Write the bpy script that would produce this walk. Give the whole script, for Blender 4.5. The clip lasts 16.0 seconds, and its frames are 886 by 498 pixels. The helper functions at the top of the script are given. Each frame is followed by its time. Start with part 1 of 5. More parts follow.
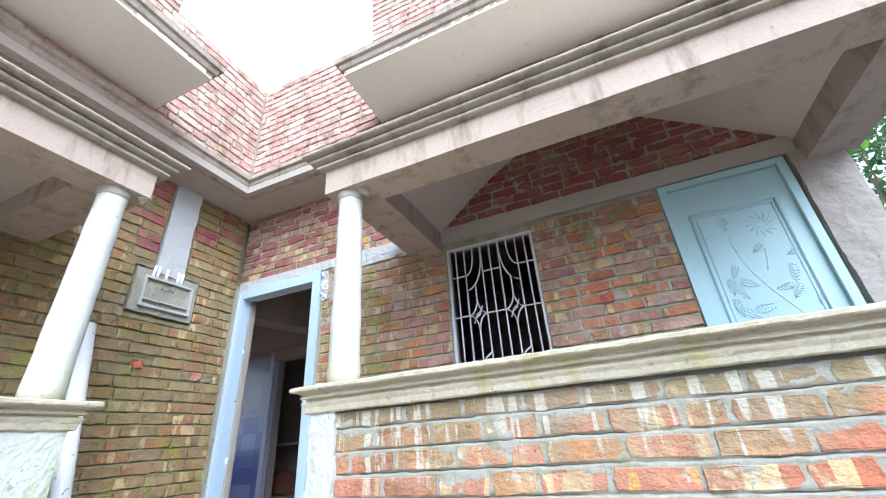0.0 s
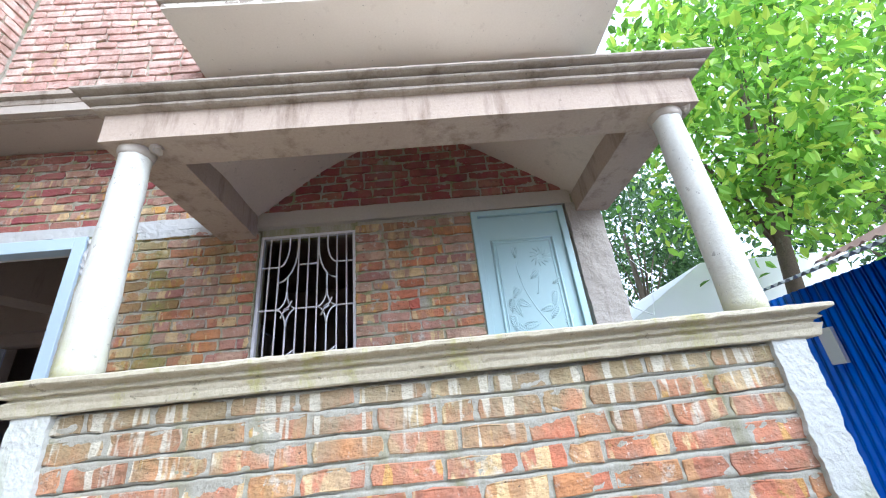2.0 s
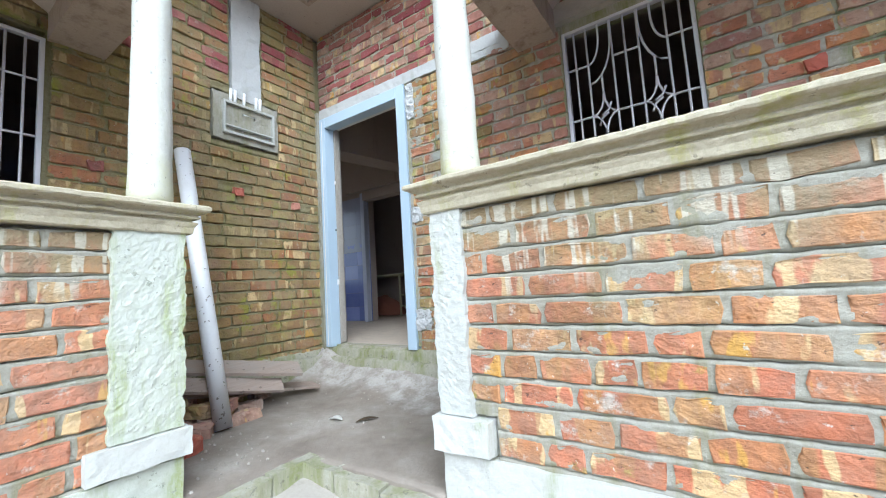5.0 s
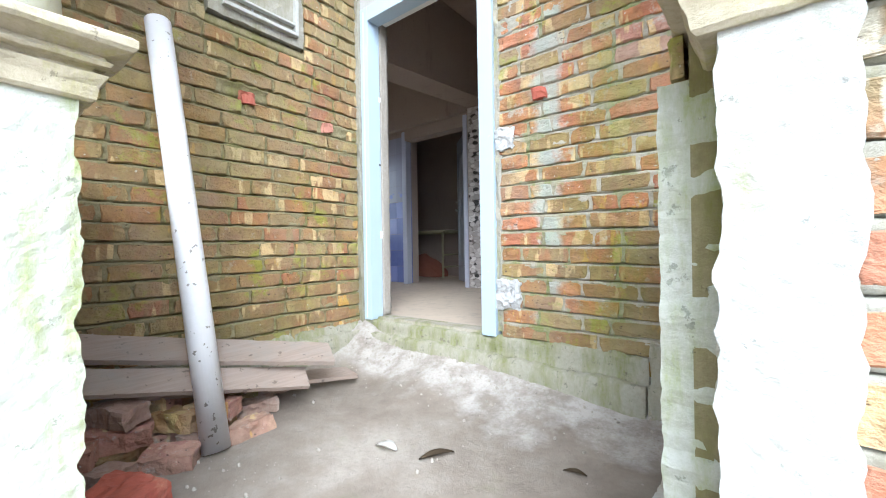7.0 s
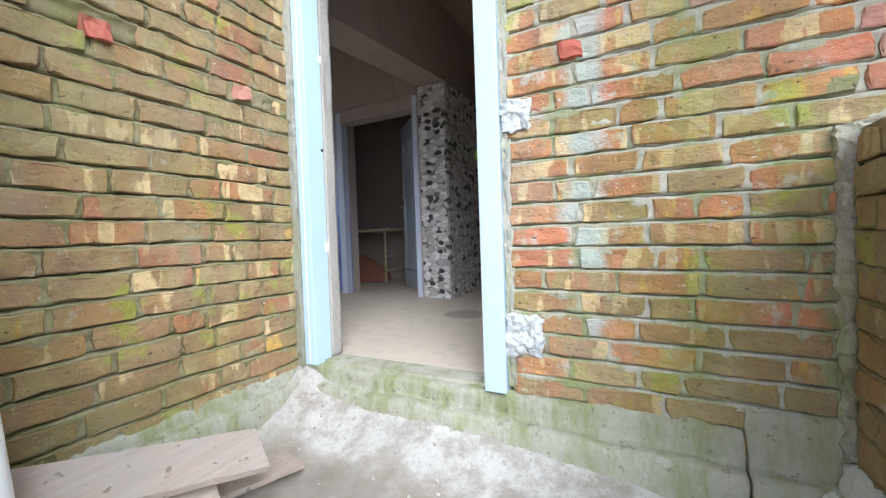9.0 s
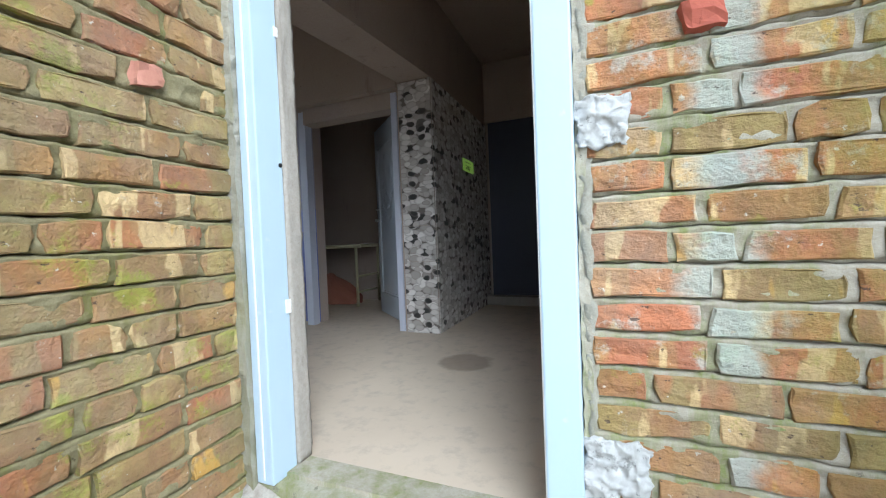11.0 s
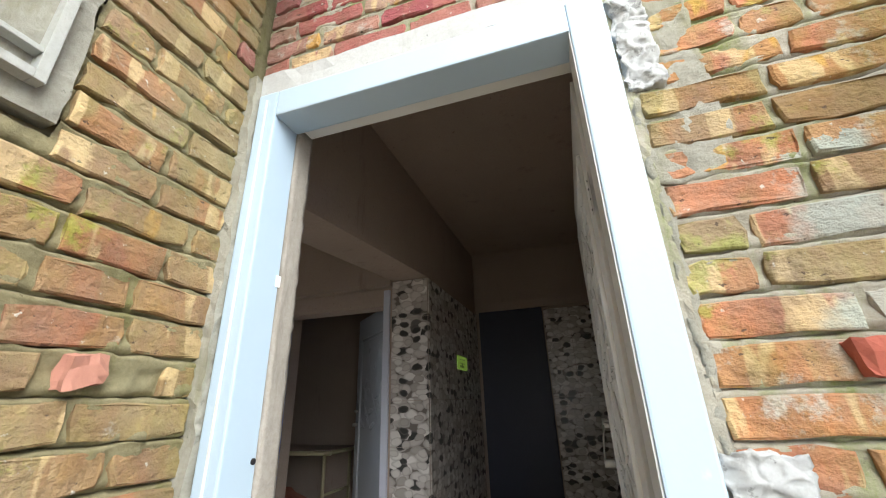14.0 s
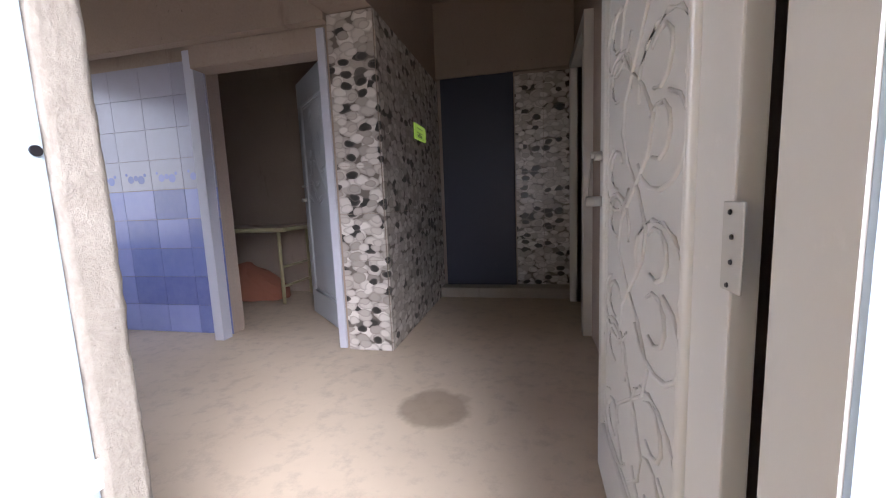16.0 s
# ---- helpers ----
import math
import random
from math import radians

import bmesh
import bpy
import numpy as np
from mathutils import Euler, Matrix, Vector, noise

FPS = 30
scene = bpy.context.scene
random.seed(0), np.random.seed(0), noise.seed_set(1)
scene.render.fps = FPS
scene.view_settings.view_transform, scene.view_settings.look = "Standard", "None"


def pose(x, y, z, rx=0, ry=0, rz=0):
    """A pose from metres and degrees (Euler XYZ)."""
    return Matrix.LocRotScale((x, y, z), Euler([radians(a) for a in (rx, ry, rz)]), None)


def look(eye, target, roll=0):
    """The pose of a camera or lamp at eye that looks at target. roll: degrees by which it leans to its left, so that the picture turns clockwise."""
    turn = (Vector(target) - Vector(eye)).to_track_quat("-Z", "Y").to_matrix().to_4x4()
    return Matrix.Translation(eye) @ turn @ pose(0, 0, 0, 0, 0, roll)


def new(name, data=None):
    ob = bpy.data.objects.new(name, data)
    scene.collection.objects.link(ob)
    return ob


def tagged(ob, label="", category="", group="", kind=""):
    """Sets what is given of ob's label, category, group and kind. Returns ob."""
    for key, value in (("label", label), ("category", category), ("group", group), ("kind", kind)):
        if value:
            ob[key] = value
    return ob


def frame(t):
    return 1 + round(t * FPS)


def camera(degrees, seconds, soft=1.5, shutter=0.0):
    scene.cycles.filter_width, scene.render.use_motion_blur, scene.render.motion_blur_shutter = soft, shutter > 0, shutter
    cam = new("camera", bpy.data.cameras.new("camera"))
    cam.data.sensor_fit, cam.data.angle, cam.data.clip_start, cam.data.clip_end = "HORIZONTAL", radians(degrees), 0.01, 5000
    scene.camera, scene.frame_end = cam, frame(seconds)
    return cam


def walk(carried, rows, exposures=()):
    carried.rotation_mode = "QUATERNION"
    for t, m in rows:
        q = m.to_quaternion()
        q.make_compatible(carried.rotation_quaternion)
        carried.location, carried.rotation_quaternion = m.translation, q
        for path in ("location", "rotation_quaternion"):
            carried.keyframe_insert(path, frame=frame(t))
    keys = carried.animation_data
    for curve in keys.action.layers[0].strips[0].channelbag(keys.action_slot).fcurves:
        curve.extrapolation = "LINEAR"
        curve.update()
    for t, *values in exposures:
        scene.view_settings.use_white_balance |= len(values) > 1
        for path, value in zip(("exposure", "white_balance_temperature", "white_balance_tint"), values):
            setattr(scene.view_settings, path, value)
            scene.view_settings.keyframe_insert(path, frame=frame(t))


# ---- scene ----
cam = camera(97.0, 16.0, 1.1)
METRES, EYE, TILT, LEAN, TURN = 4.5, 0.844, 0.0, 0.0, 21.8
ROWS = [
    (0.0, 0.0, 0.0, 0.0, 1.93, 26.24, 3.92),
    (0.5, 0.011, -0.0013, 0.0004, -5.72, 26.2, 4.95),
    (1.0, 0.0244, -0.0046, 0.0008, -14.69, 26.02, 5.58),
    (1.5, 0.0325, -0.0072, 0.0002, -21.63, 25.75, 5.73),
    (2.0, 0.034, -0.0052, -0.0033, -22.52, 24.23, 5.73),
    (2.5, 0.0337, 0.0013, -0.0113, -18.86, 20.32, 4.72),
    (3.0, 0.0283, 0.0128, -0.018, -8.76, 15.15, 4.12),
    (3.5, 0.0174, 0.0245, -0.0238, 4.03, 12.27, 3.99),
    (4.0, -0.0032, 0.0405, -0.0286, 9.66, 9.94, 3.17),
    (4.5, -0.0395, 0.0725, -0.0291, 12.44, 7.94, 2.75),
    (5.0, -0.0695, 0.1051, -0.0299, 12.31, 5.61, 3.58),
    (7.5, -0.2209, 0.3504, -0.0257, 16.62, -1.5, 0.92),
    (8.0, -0.2405, 0.3901, -0.0138, 15.39, -3.01, 1.56),
    (8.5, -0.2643, 0.4141, -0.0062, 9.94, -2.69, 1.72),
    (9.0, -0.2869, 0.4357, 0.0011, 5.48, -1.54, 1.96),
    (11.5, -0.34, 0.5943, 0.0655, 0.32, -1.21, 2.23),
    (12.0, -0.3397, 0.6124, 0.0903, 2.75, 1.36, 2.42),
    (12.5, -0.3465, 0.621, 0.1088, 2.08, 6.66, 2.12),
    (13.0, -0.3581, 0.6232, 0.1231, 0.35, 13.18, 1.71),
    (13.5, -0.3677, 0.6244, 0.1314, -1.18, 18.23, 1.06),
    (14.0, -0.3752, 0.6254, 0.1354, -3.49, 21.39, 1.79),
    (14.5, -0.3796, 0.6326, 0.1236, -6.83, 15.12, 1.22),
    (15.0, -0.3773, 0.6626, 0.1049, -7.01, 3.36, 1.9),
    (15.5, -0.3669, 0.699, 0.0924, -5.87, -5.99, 2.7),
    (16.0, -0.3615, 0.7341, 0.0876, -9.12, -7.24, 2.39),
]
walk(cam, [(t, pose(0, 0, EYE, TILT, LEAN, TURN) @ pose(METRES * x, METRES * y, METRES * z, 90 + pitch, roll, yaw)) for t, x, y, z, yaw, pitch, roll in ROWS], [
    (0.0, 2.02, 5280, 7), (2.0, 1.90, 5350, 9), (3.0, 1.88, 5450, 8), (3.6, 2.02, 5550, 6), (5.0, 1.86, 5400, 4), (7.5, 2.62, 5600, 6), (9.0, 2.48, 5450, 5), (11.5, 2.30, 5450, 2),
    (13.5, 2.3, 6050, 4), (14.6, 2.4, 6250, 5), (15.0, 2.45, 6300, 6), (15.5, 2.70, 6000, 12), (16.0, 3.08, 5950, 17)])

# ---- world and light ----
world = bpy.data.worlds.new("overcast_sky")
scene.world = world
world.use_nodes = True
wn = world.node_tree
sky = wn.nodes.new("ShaderNodeTexSky")
sky.sky_type = "NISHITA"
sky.sun_disc = False
sky.sun_elevation, sky.sun_rotation = radians(38), radians(137)
sky.dust_density, sky.air_density = 4.0, 1.0
wn.nodes["Background"].inputs["Strength"].default_value = 0.15
cloud = wn.nodes.new("ShaderNodeMix")
cloud.data_type = "RGBA"
cloud.inputs[0].default_value = 0.85
cloud.inputs[7].default_value = (4.0, 4.15, 4.4, 1)
wn.links.new(sky.outputs["Color"], cloud.inputs[6])
wn.links.new(cloud.outputs[2], wn.nodes["Background"].inputs["Color"])

sun_data = bpy.data.lights.new("sun", "SUN")
sun_data.energy, sun_data.angle, sun_data.color = 1.3, radians(50), (1.0, 0.98, 0.95)
sun = new("sun", sun_data)
sun.matrix_world = look((7, -7.5, 8), (0, 0, 0))


# ---- materials ----
class Nodes:
    """A thin wrapper that builds one procedural material."""

    def __init__(self, name, rough=0.8, metal=0.0):
        self.mat = bpy.data.materials.new(name)
        self.mat.use_nodes = True
        self.tree = self.mat.node_tree
        self.bsdf = self.tree.nodes["Principled BSDF"]
        self.bsdf.inputs["Roughness"].default_value = rough
        self.bsdf.inputs["Metallic"].default_value = metal
        self.where = self.tree.nodes.new("ShaderNodeNewGeometry").outputs["Position"]

    def put(self, kind, **values):
        node = self.tree.nodes.new(kind)
        for key, value in values.items():
            node.inputs[key.replace("_", " ")].default_value = value
        return node

    def link(self, a, b):
        self.tree.links.new(a, b)

    def noise(self, scale, detail=4.0, rough=0.55, stretch=None, offset=(0, 0, 0)):
        node = self.put("ShaderNodeTexNoise", Scale=scale, Detail=detail, Roughness=rough)
        m = self.tree.nodes.new("ShaderNodeMapping")
        m.inputs["Scale"].default_value = stretch or (1, 1, 1)
        m.inputs["Location"].default_value = offset
        self.link(self.where, m.inputs["Vector"])
        self.link(m.outputs["Vector"], node.inputs["Vector"])
        return node.outputs["Fac"]

    def ramp(self, fac, stops):
        node = self.tree.nodes.new("ShaderNodeValToRGB")
        el = node.color_ramp.elements
        while len(el) < len(stops):
            el.new(0.5)
        for e, (at, c) in zip(el, stops):
            e.position = at
            e.color = (*c, 1) if isinstance(c, tuple) else (c, c, c, 1)
        self.link(fac, node.inputs["Fac"])
        return node.outputs["Color"]

    def mix(self, fac, a, b, mode="MIX"):
        node = self.tree.nodes.new("ShaderNodeMix")
        node.data_type, node.blend_type = "RGBA", mode
        for sock, v in ((0, fac), (6, a), (7, b)):
            if isinstance(v, (int, float)):
                node.inputs[sock].default_value = v
            elif isinstance(v, tuple):
                node.inputs[sock].default_value = (*v, 1)
            else:
                self.link(v, node.inputs[sock])
        return node.outputs[2]

    def math(self, op, a, b=0.0):
        node = self.tree.nodes.new("ShaderNodeMath")
        node.operation = op
        for sock, v in ((0, a), (1, b)):
            if isinstance(v, (int, float)):
                node.inputs[sock].default_value = v
            else:
                self.link(v, node.inputs[sock])
        return node.outputs[0]

    def axis(self, n):
        node = self.tree.nodes.new("ShaderNodeSeparateXYZ")
        self.link(self.where, node.inputs[0])
        return node.outputs[n]

    def colour(self, c):
        self.link(c, self.bsdf.inputs["Base Color"])
        return self

    def rough(self, r):
        self.link(r, self.bsdf.inputs["Roughness"])
        return self

    def bump(self, height, strength=0.4, distance=0.01):
        node = self.put("ShaderNodeBump", Strength=strength, Distance=distance)
        self.link(height, node.inputs["Height"])
        self.link(node.outputs["Normal"], self.bsdf.inputs["Normal"])
        return self


def plaster(name, light, dark, stain, stain_at=0.58, rough=0.9, bump=0.35, chips=0.66, moss=None):
    """Cement or limewash: blotches, streaks that run down and a pitted surface."""
    n = Nodes(name, rough)
    base = n.mix(n.noise(2.2, 6, 0.6), dark, light)
    streak = n.ramp(n.noise(7.0, 8, 0.72, (1, 1, 0.2)), [(stain_at - 0.03, 0.0), (stain_at + 0.12, 0.85)])
    col = n.mix(streak, base, stain)
    if moss:
        grown = n.math("ADD", n.math("SUBTRACT", n.axis(2), moss[0]), n.math("MULTIPLY", n.math("SUBTRACT", n.noise(2.6, 6, 0.65, None, (3, 1, 0)), 0.5), 0.9))
        col = n.mix(n.ramp(grown, [(0.0, 0.8), (moss[1] - moss[0], 0.0)]), col, (0.40, 0.38, 0.09))
    fine = n.noise(60, 8, 0.75)
    pit = n.ramp(n.noise(26, 5, 0.7, None, (4, 4, 1)), [(chips, 0.0), (chips + 0.03, 0.75)])
    col = n.mix(pit, col, tuple(v * 0.45 for v in dark))
    n.colour(n.mix(n.ramp(fine, [(0.35, 0.7), (0.58, 0.0)]), col, dark))
    return n.bump(fine, bump, 0.006).mat


def brick_material(name, reds, algae, algae_cover, pale_cover=0.62, smear=0.66, washes=(), drips_shade=False):
    """Hand-made brick: every brick its own shade, with sandy patches, mortar smears, algae and old paint washes."""
    n = Nodes(name, 0.92)
    info = n.tree.nodes.new("ShaderNodeObjectInfo").outputs["Random"]
    isle = n.tree.nodes.new("ShaderNodeNewGeometry").outputs["Random Per Island"]
    pick = n.math("FRACT", n.math("ADD", n.math("MULTIPLY", info, 7.31), n.math("MULTIPLY", isle, 3.77)))
    tone = n.ramp(pick, reds)
    pick2 = n.math("FRACT", n.math("MULTIPLY", pick, 13.7))
    spot = n.tree.nodes.new("ShaderNodeCombineXYZ")
    for k in range(3):
        n.link(n.math("MULTIPLY", pick, (31.0, 27.0, 19.0)[k]), spot.inputs[k])
    moved = n.tree.nodes.new("ShaderNodeVectorMath")
    n.link(n.where, moved.inputs[0])
    n.link(spot.outputs[0], moved.inputs[1])
    kept, n.where = n.where, moved.outputs[0]
    inner = n.noise(8, 2, 0.5, (1, 1, 0.25))
    band = n.noise(9, 3, 0.55, (1, 1, 0.22), (5, 5, 5))
    band2 = n.noise(10, 3, 0.55, (1, 1, 0.3), (1, 7, 2))
    n.where = kept
    tone = n.mix(n.ramp(inner, [(0.47, 0.0), (0.495, 0.85)]), tone, n.ramp(pick2, reds))
    tone = n.mix(n.ramp(n.noise(14, 7, 0.7), [(0.38, 0.45), (0.55, 0.0)]), tone, (0.24, 0.11, 0.07))
    pale = n.ramp(n.math("ADD", band, n.math("MULTIPLY", n.noise(30, 4, 0.6), 0.06)), [(pale_cover, 0.0), (pale_cover + 0.025, 0.85)])
    col = n.mix(pale, tone, (0.62, 0.455, 0.23))
    gold = n.ramp(band2, [(pale_cover + 0.04, 0.0), (pale_cover + 0.07, 0.8)])
    col = n.mix(gold, col, (0.58, 0.33, 0.06))
    dirt = n.ramp(n.noise(5.1, 8, 0.72, (1, 1, 0.6), (3, 1, 7)), [(0.47, 0.0), (0.70, 0.75)])
    col = n.mix(dirt, col, (0.17, 0.10, 0.065))
    blot = n.ramp(n.noise(13, 8, 0.72, None, (5, 2, 1)), [(smear - 0.08, 0.0), (smear + 0.02, 0.8)])
    col = n.mix(blot, col, (0.48, 0.45, 0.39))
    speck = n.ramp(n.noise(38, 4, 0.6, None, (2, 9, 5)), [(0.68, 0.0), (0.72, 0.8)])
    col = n.mix(speck, col, (0.60, 0.57, 0.50))
    green = n.ramp(n.noise(1.3, 8, 0.74, (1, 1, 0.6), (9, 4, 2)), [(algae_cover, 0.0), (algae_cover + 0.2, 0.8)])
    col = n.mix(green, col, algae)
    moss = n.ramp(n.noise(4.5, 7, 0.7, None, (7, 3, 8)), [(algae_cover + 0.12, 0.0), (algae_cover + 0.19, 0.7)])
    col = n.mix(moss, col, (0.27, 0.30, 0.035))
    for axis, centre, half, c, top in washes:
        off = n.math("ABSOLUTE", n.math("SUBTRACT", n.math("ADD", n.axis(axis), n.math("MULTIPLY", n.math("SUBTRACT", n.noise(6, 5, 0.7, None, (1, 8, 3)), 0.5), 0.22)), centre))
        band = n.ramp(off, [(half * 0.5, 0.75), (half * 1.25, 0.0)])
        under = n.math("LESS_THAN", n.math("ADD", n.axis(2), n.math("MULTIPLY", n.noise(7, 5, 0.7, None, (3, 3, 3)), 0.5)), top)
        col = n.mix(n.math("MULTIPLY", band, under), col, c)
    if drips_shade:
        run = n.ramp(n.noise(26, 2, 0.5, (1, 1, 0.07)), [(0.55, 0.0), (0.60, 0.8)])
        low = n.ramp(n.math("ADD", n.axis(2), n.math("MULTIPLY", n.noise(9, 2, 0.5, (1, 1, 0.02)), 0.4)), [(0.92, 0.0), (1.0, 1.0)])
        # Brown-olive dirt under the cap, with the cap's shade painted into it.
        soil_shade = n.ramp(n.math("ADD", n.axis(2), n.math("SUBTRACT", n.math("MULTIPLY", n.noise(5, 8, 0.75, (1, 1, 0.5)), 0.8), 0.6)), [(0.50, 0.0), (0.76, 0.85)])
        col = n.mix(soil_shade, col, (0.23, 0.19, 0.105))
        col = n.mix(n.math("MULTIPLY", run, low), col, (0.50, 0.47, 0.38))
    dust = n.ramp(n.noise(2.3, 8, 0.72, None, (6, 6, 2)), [(0.45, 0.0), (0.75, 0.30)])
    col = n.mix(dust, col, (0.44, 0.41, 0.33))
    fine = n.noise(80, 6, 0.7)
    col = n.mix(n.ramp(fine, [(0.28, 0.5), (0.40, 0.0)]), col, (0.10, 0.06, 0.045))
    pits = n.noise(34, 4, 0.65, (1, 1, 1.6), (6, 1, 9))
    col = n.mix(n.ramp(pits, [(0.30, 0.85), (0.35, 0.0)]), col, (0.07, 0.045, 0.035))
    n.colour(col)
    relief = n.math("ADD", n.math("MULTIPLY", fine, 0.5), n.math("MULTIPLY", n.noise(13, 7, 0.62), 3.4))
    return n.bump(n.math("ADD", relief, n.math("MULTIPLY", pits, 1.3)), 0.6, 0.012).mat


RED = [(0.0, (0.37, 0.132, 0.066)), (0.3, (0.519, 0.176, 0.0924)), (0.6, (0.51, 0.22, 0.088)), (0.8, (0.405, 0.202, 0.0748)), (1.0, (0.528, 0.317, 0.15))]
BROWN = [(0.0, (0.378, 0.135, 0.0675)), (0.2, (0.36, 0.198, 0.072)), (0.45, (0.324, 0.203, 0.09)), (0.8, (0.297, 0.216, 0.09)), (1.0, (0.414, 0.315, 0.117))]
MAROON = [(0.0, (0.25, 0.05, 0.07)), (0.5, (0.34, 0.085, 0.085)), (1.0, (0.38, 0.15, 0.115))]
PINK = [(0.0, (0.52, 0.30, 0.25)), (0.5, (0.64, 0.43, 0.37)), (1.0, (0.72, 0.56, 0.48))]
M_RED = brick_material("red_brick", RED, (0.19, 0.16, 0.05), 0.52, 0.60, drips_shade=True)
M_RED_DRY = brick_material("verandah_brick", RED, (0.19, 0.16, 0.05), 0.52, 0.61)
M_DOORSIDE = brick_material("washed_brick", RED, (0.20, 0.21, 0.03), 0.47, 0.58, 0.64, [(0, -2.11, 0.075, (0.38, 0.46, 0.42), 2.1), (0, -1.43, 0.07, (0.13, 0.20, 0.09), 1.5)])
M_ROSE = brick_material("mauve_brick", [(0.0, (0.33, 0.14, 0.12)), (0.4, (0.45, 0.22, 0.16)), (0.7, (0.42, 0.26, 0.19)), (1.0, (0.55, 0.37, 0.26))], (0.20, 0.15, 0.08), 0.58, 0.60, 0.64)
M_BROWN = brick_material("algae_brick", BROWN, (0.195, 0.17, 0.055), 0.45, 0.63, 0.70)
M_MAROON = brick_material("maroon_brick", MAROON, (0.12, 0.09, 0.05), 0.60, 0.74, 0.68)
M_PINK = brick_material("upper_brick", PINK, (0.25, 0.22, 0.12), 0.66, 0.70)
M_MORTAR = plaster("mortar", (0.45, 0.44, 0.385), (0.28, 0.26, 0.205), (0.21, 0.20, 0.10), 0.53, 0.95, 1.0)
M_MORTAR_DARK = plaster("algae_mortar", (0.36, 0.32, 0.19), (0.19, 0.16, 0.08), (0.17, 0.17, 0.04), 0.52, 0.95, 0.9)
M_MORTAR_DOOR = plaster("old_mortar", (0.52, 0.49, 0.42), (0.33, 0.29, 0.22), (0.19, 0.23, 0.05), 0.49, 0.95, 0.9)
M_REVEAL = plaster("raw_reveal", (0.48, 0.44, 0.40), (0.30, 0.27, 0.23), (0.17, 0.14, 0.11), 0.58, 0.95, 0.9)
M_LIME = plaster("limewash", (0.57, 0.58, 0.56), (0.42, 0.42, 0.38), (0.33, 0.34, 0.17), 0.57, 0.9, 0.9, 0.645)
M_BLOB = plaster("rough_white_plaster", (0.66, 0.67, 0.68), (0.46, 0.46, 0.45), (0.36, 0.35, 0.30), 0.60, 0.9, 1.0, 0.585)
M_COLUMN = plaster("column_limewash", (0.68, 0.68, 0.63), (0.52, 0.51, 0.45), (0.40, 0.39, 0.26), 0.58, 0.85, 0.8, 0.62, moss=(1.0, 1.36))
M_CEMENT = plaster("cement_render", (0.50, 0.45, 0.39), (0.40, 0.35, 0.30), (0.27, 0.22, 0.18), 0.62)
M_BEAM = plaster("stained_beam", (0.54, 0.44, 0.36), (0.40, 0.315, 0.25), (0.20, 0.14, 0.10), 0.54, 0.9, 0.6)
M_SOFFIT = plaster("pale_soffit", (0.70, 0.60, 0.52), (0.56, 0.47, 0.40), (0.40, 0.33, 0.28), 0.60, 0.9, 0.3)
M_SLAB = plaster("slab_plaster", (0.80, 0.77, 0.68), (0.70, 0.66, 0.57), (0.52, 0.48, 0.40), 0.62, 0.9, 0.3)
M_CORNICE = plaster("stained_cornice", (0.50, 0.44, 0.37), (0.30, 0.25, 0.20), (0.17, 0.13, 0.10), 0.54, 0.9, 0.6)
M_CAP = plaster("weathered_cap", (0.60, 0.55, 0.42), (0.38, 0.33, 0.23), (0.36, 0.34, 0.07), 0.56, 0.9, 0.9, 0.63)
def trodden(name):
    """Cement with dry pale scuffs, damp brown patches and green edges."""
    n = Nodes(name, 0.9)
    base = n.ramp(n.noise(1.7, 8, 0.66), [(0.36, (0.19, 0.155, 0.125)), (0.5, (0.27, 0.23, 0.19)), (0.64, (0.37, 0.33, 0.285))])
    rim = n.math("ADD", n.axis(1), n.math("MULTIPLY", n.noise(3.0, 6, 0.65, None, (2, 2, 2)), 0.9))
    base = n.mix(n.ramp(n.math("SUBTRACT", rim, 2.0), [(0.84, 0.0), (1.0, 0.8)]), base, n.ramp(n.noise(8, 8, 0.72, None, (1, 6, 2)), [(0.38, (0.29, 0.255, 0.215)), (0.56, (0.50, 0.47, 0.435))]))
    base = n.mix(n.ramp(n.noise(3.2, 8, 0.7, None, (4, 1, 0)), [(0.58, 0.0), (0.72, 0.5)]), base, (0.24, 0.235, 0.14))
    fine = n.noise(55, 8, 0.75)
    base = n.mix(n.ramp(fine, [(0.36, 0.4), (0.5, 0.0)]), base, (0.22, 0.19, 0.16))
    n.colour(n.mix(n.ramp(n.noise(24, 6, 0.7, None, (8, 1, 3)), [(0.64, 0.0), (0.69, 0.35)]), base, (0.15, 0.13, 0.11)))
    return n.bump(n.math("ADD", fine, n.noise(12, 6, 0.6)), 0.6, 0.01).mat


M_PLATFORM = trodden("trodden_cement")
M_FLOOR = plaster("concrete_floor", (0.43, 0.39, 0.34), (0.33, 0.30, 0.26), (0.24, 0.21, 0.18), 0.6)
M_ROOM = plaster("bare_plaster", (0.46, 0.38, 0.32), (0.36, 0.29, 0.245), (0.22, 0.17, 0.14), 0.62)
M_STRIP = plaster("fresh_plaster", (0.56, 0.57, 0.56), (0.43, 0.43, 0.42), (0.34, 0.33, 0.28), 0.62)
M_PLINTH = plaster("white_plinth", (0.62, 0.63, 0.61), (0.46, 0.45, 0.41), (0.26, 0.29, 0.12), 0.57, 0.9, 0.6)
M_PILASTER = plaster("mossy_limewash", (0.64, 0.65, 0.62), (0.44, 0.46, 0.37), (0.27, 0.32, 0.07), 0.515, 0.9, 1.0, 0.62)
M_RAMP = plaster("mossy_cement", (0.45, 0.43, 0.36), (0.29, 0.275, 0.20), (0.19, 0.21, 0.06), 0.50, 0.95, 1.0, 0.60)
M_GROUND = plaster("earth", (0.36, 0.32, 0.25), (0.25, 0.21, 0.15), (0.15, 0.17, 0.07), 0.56)


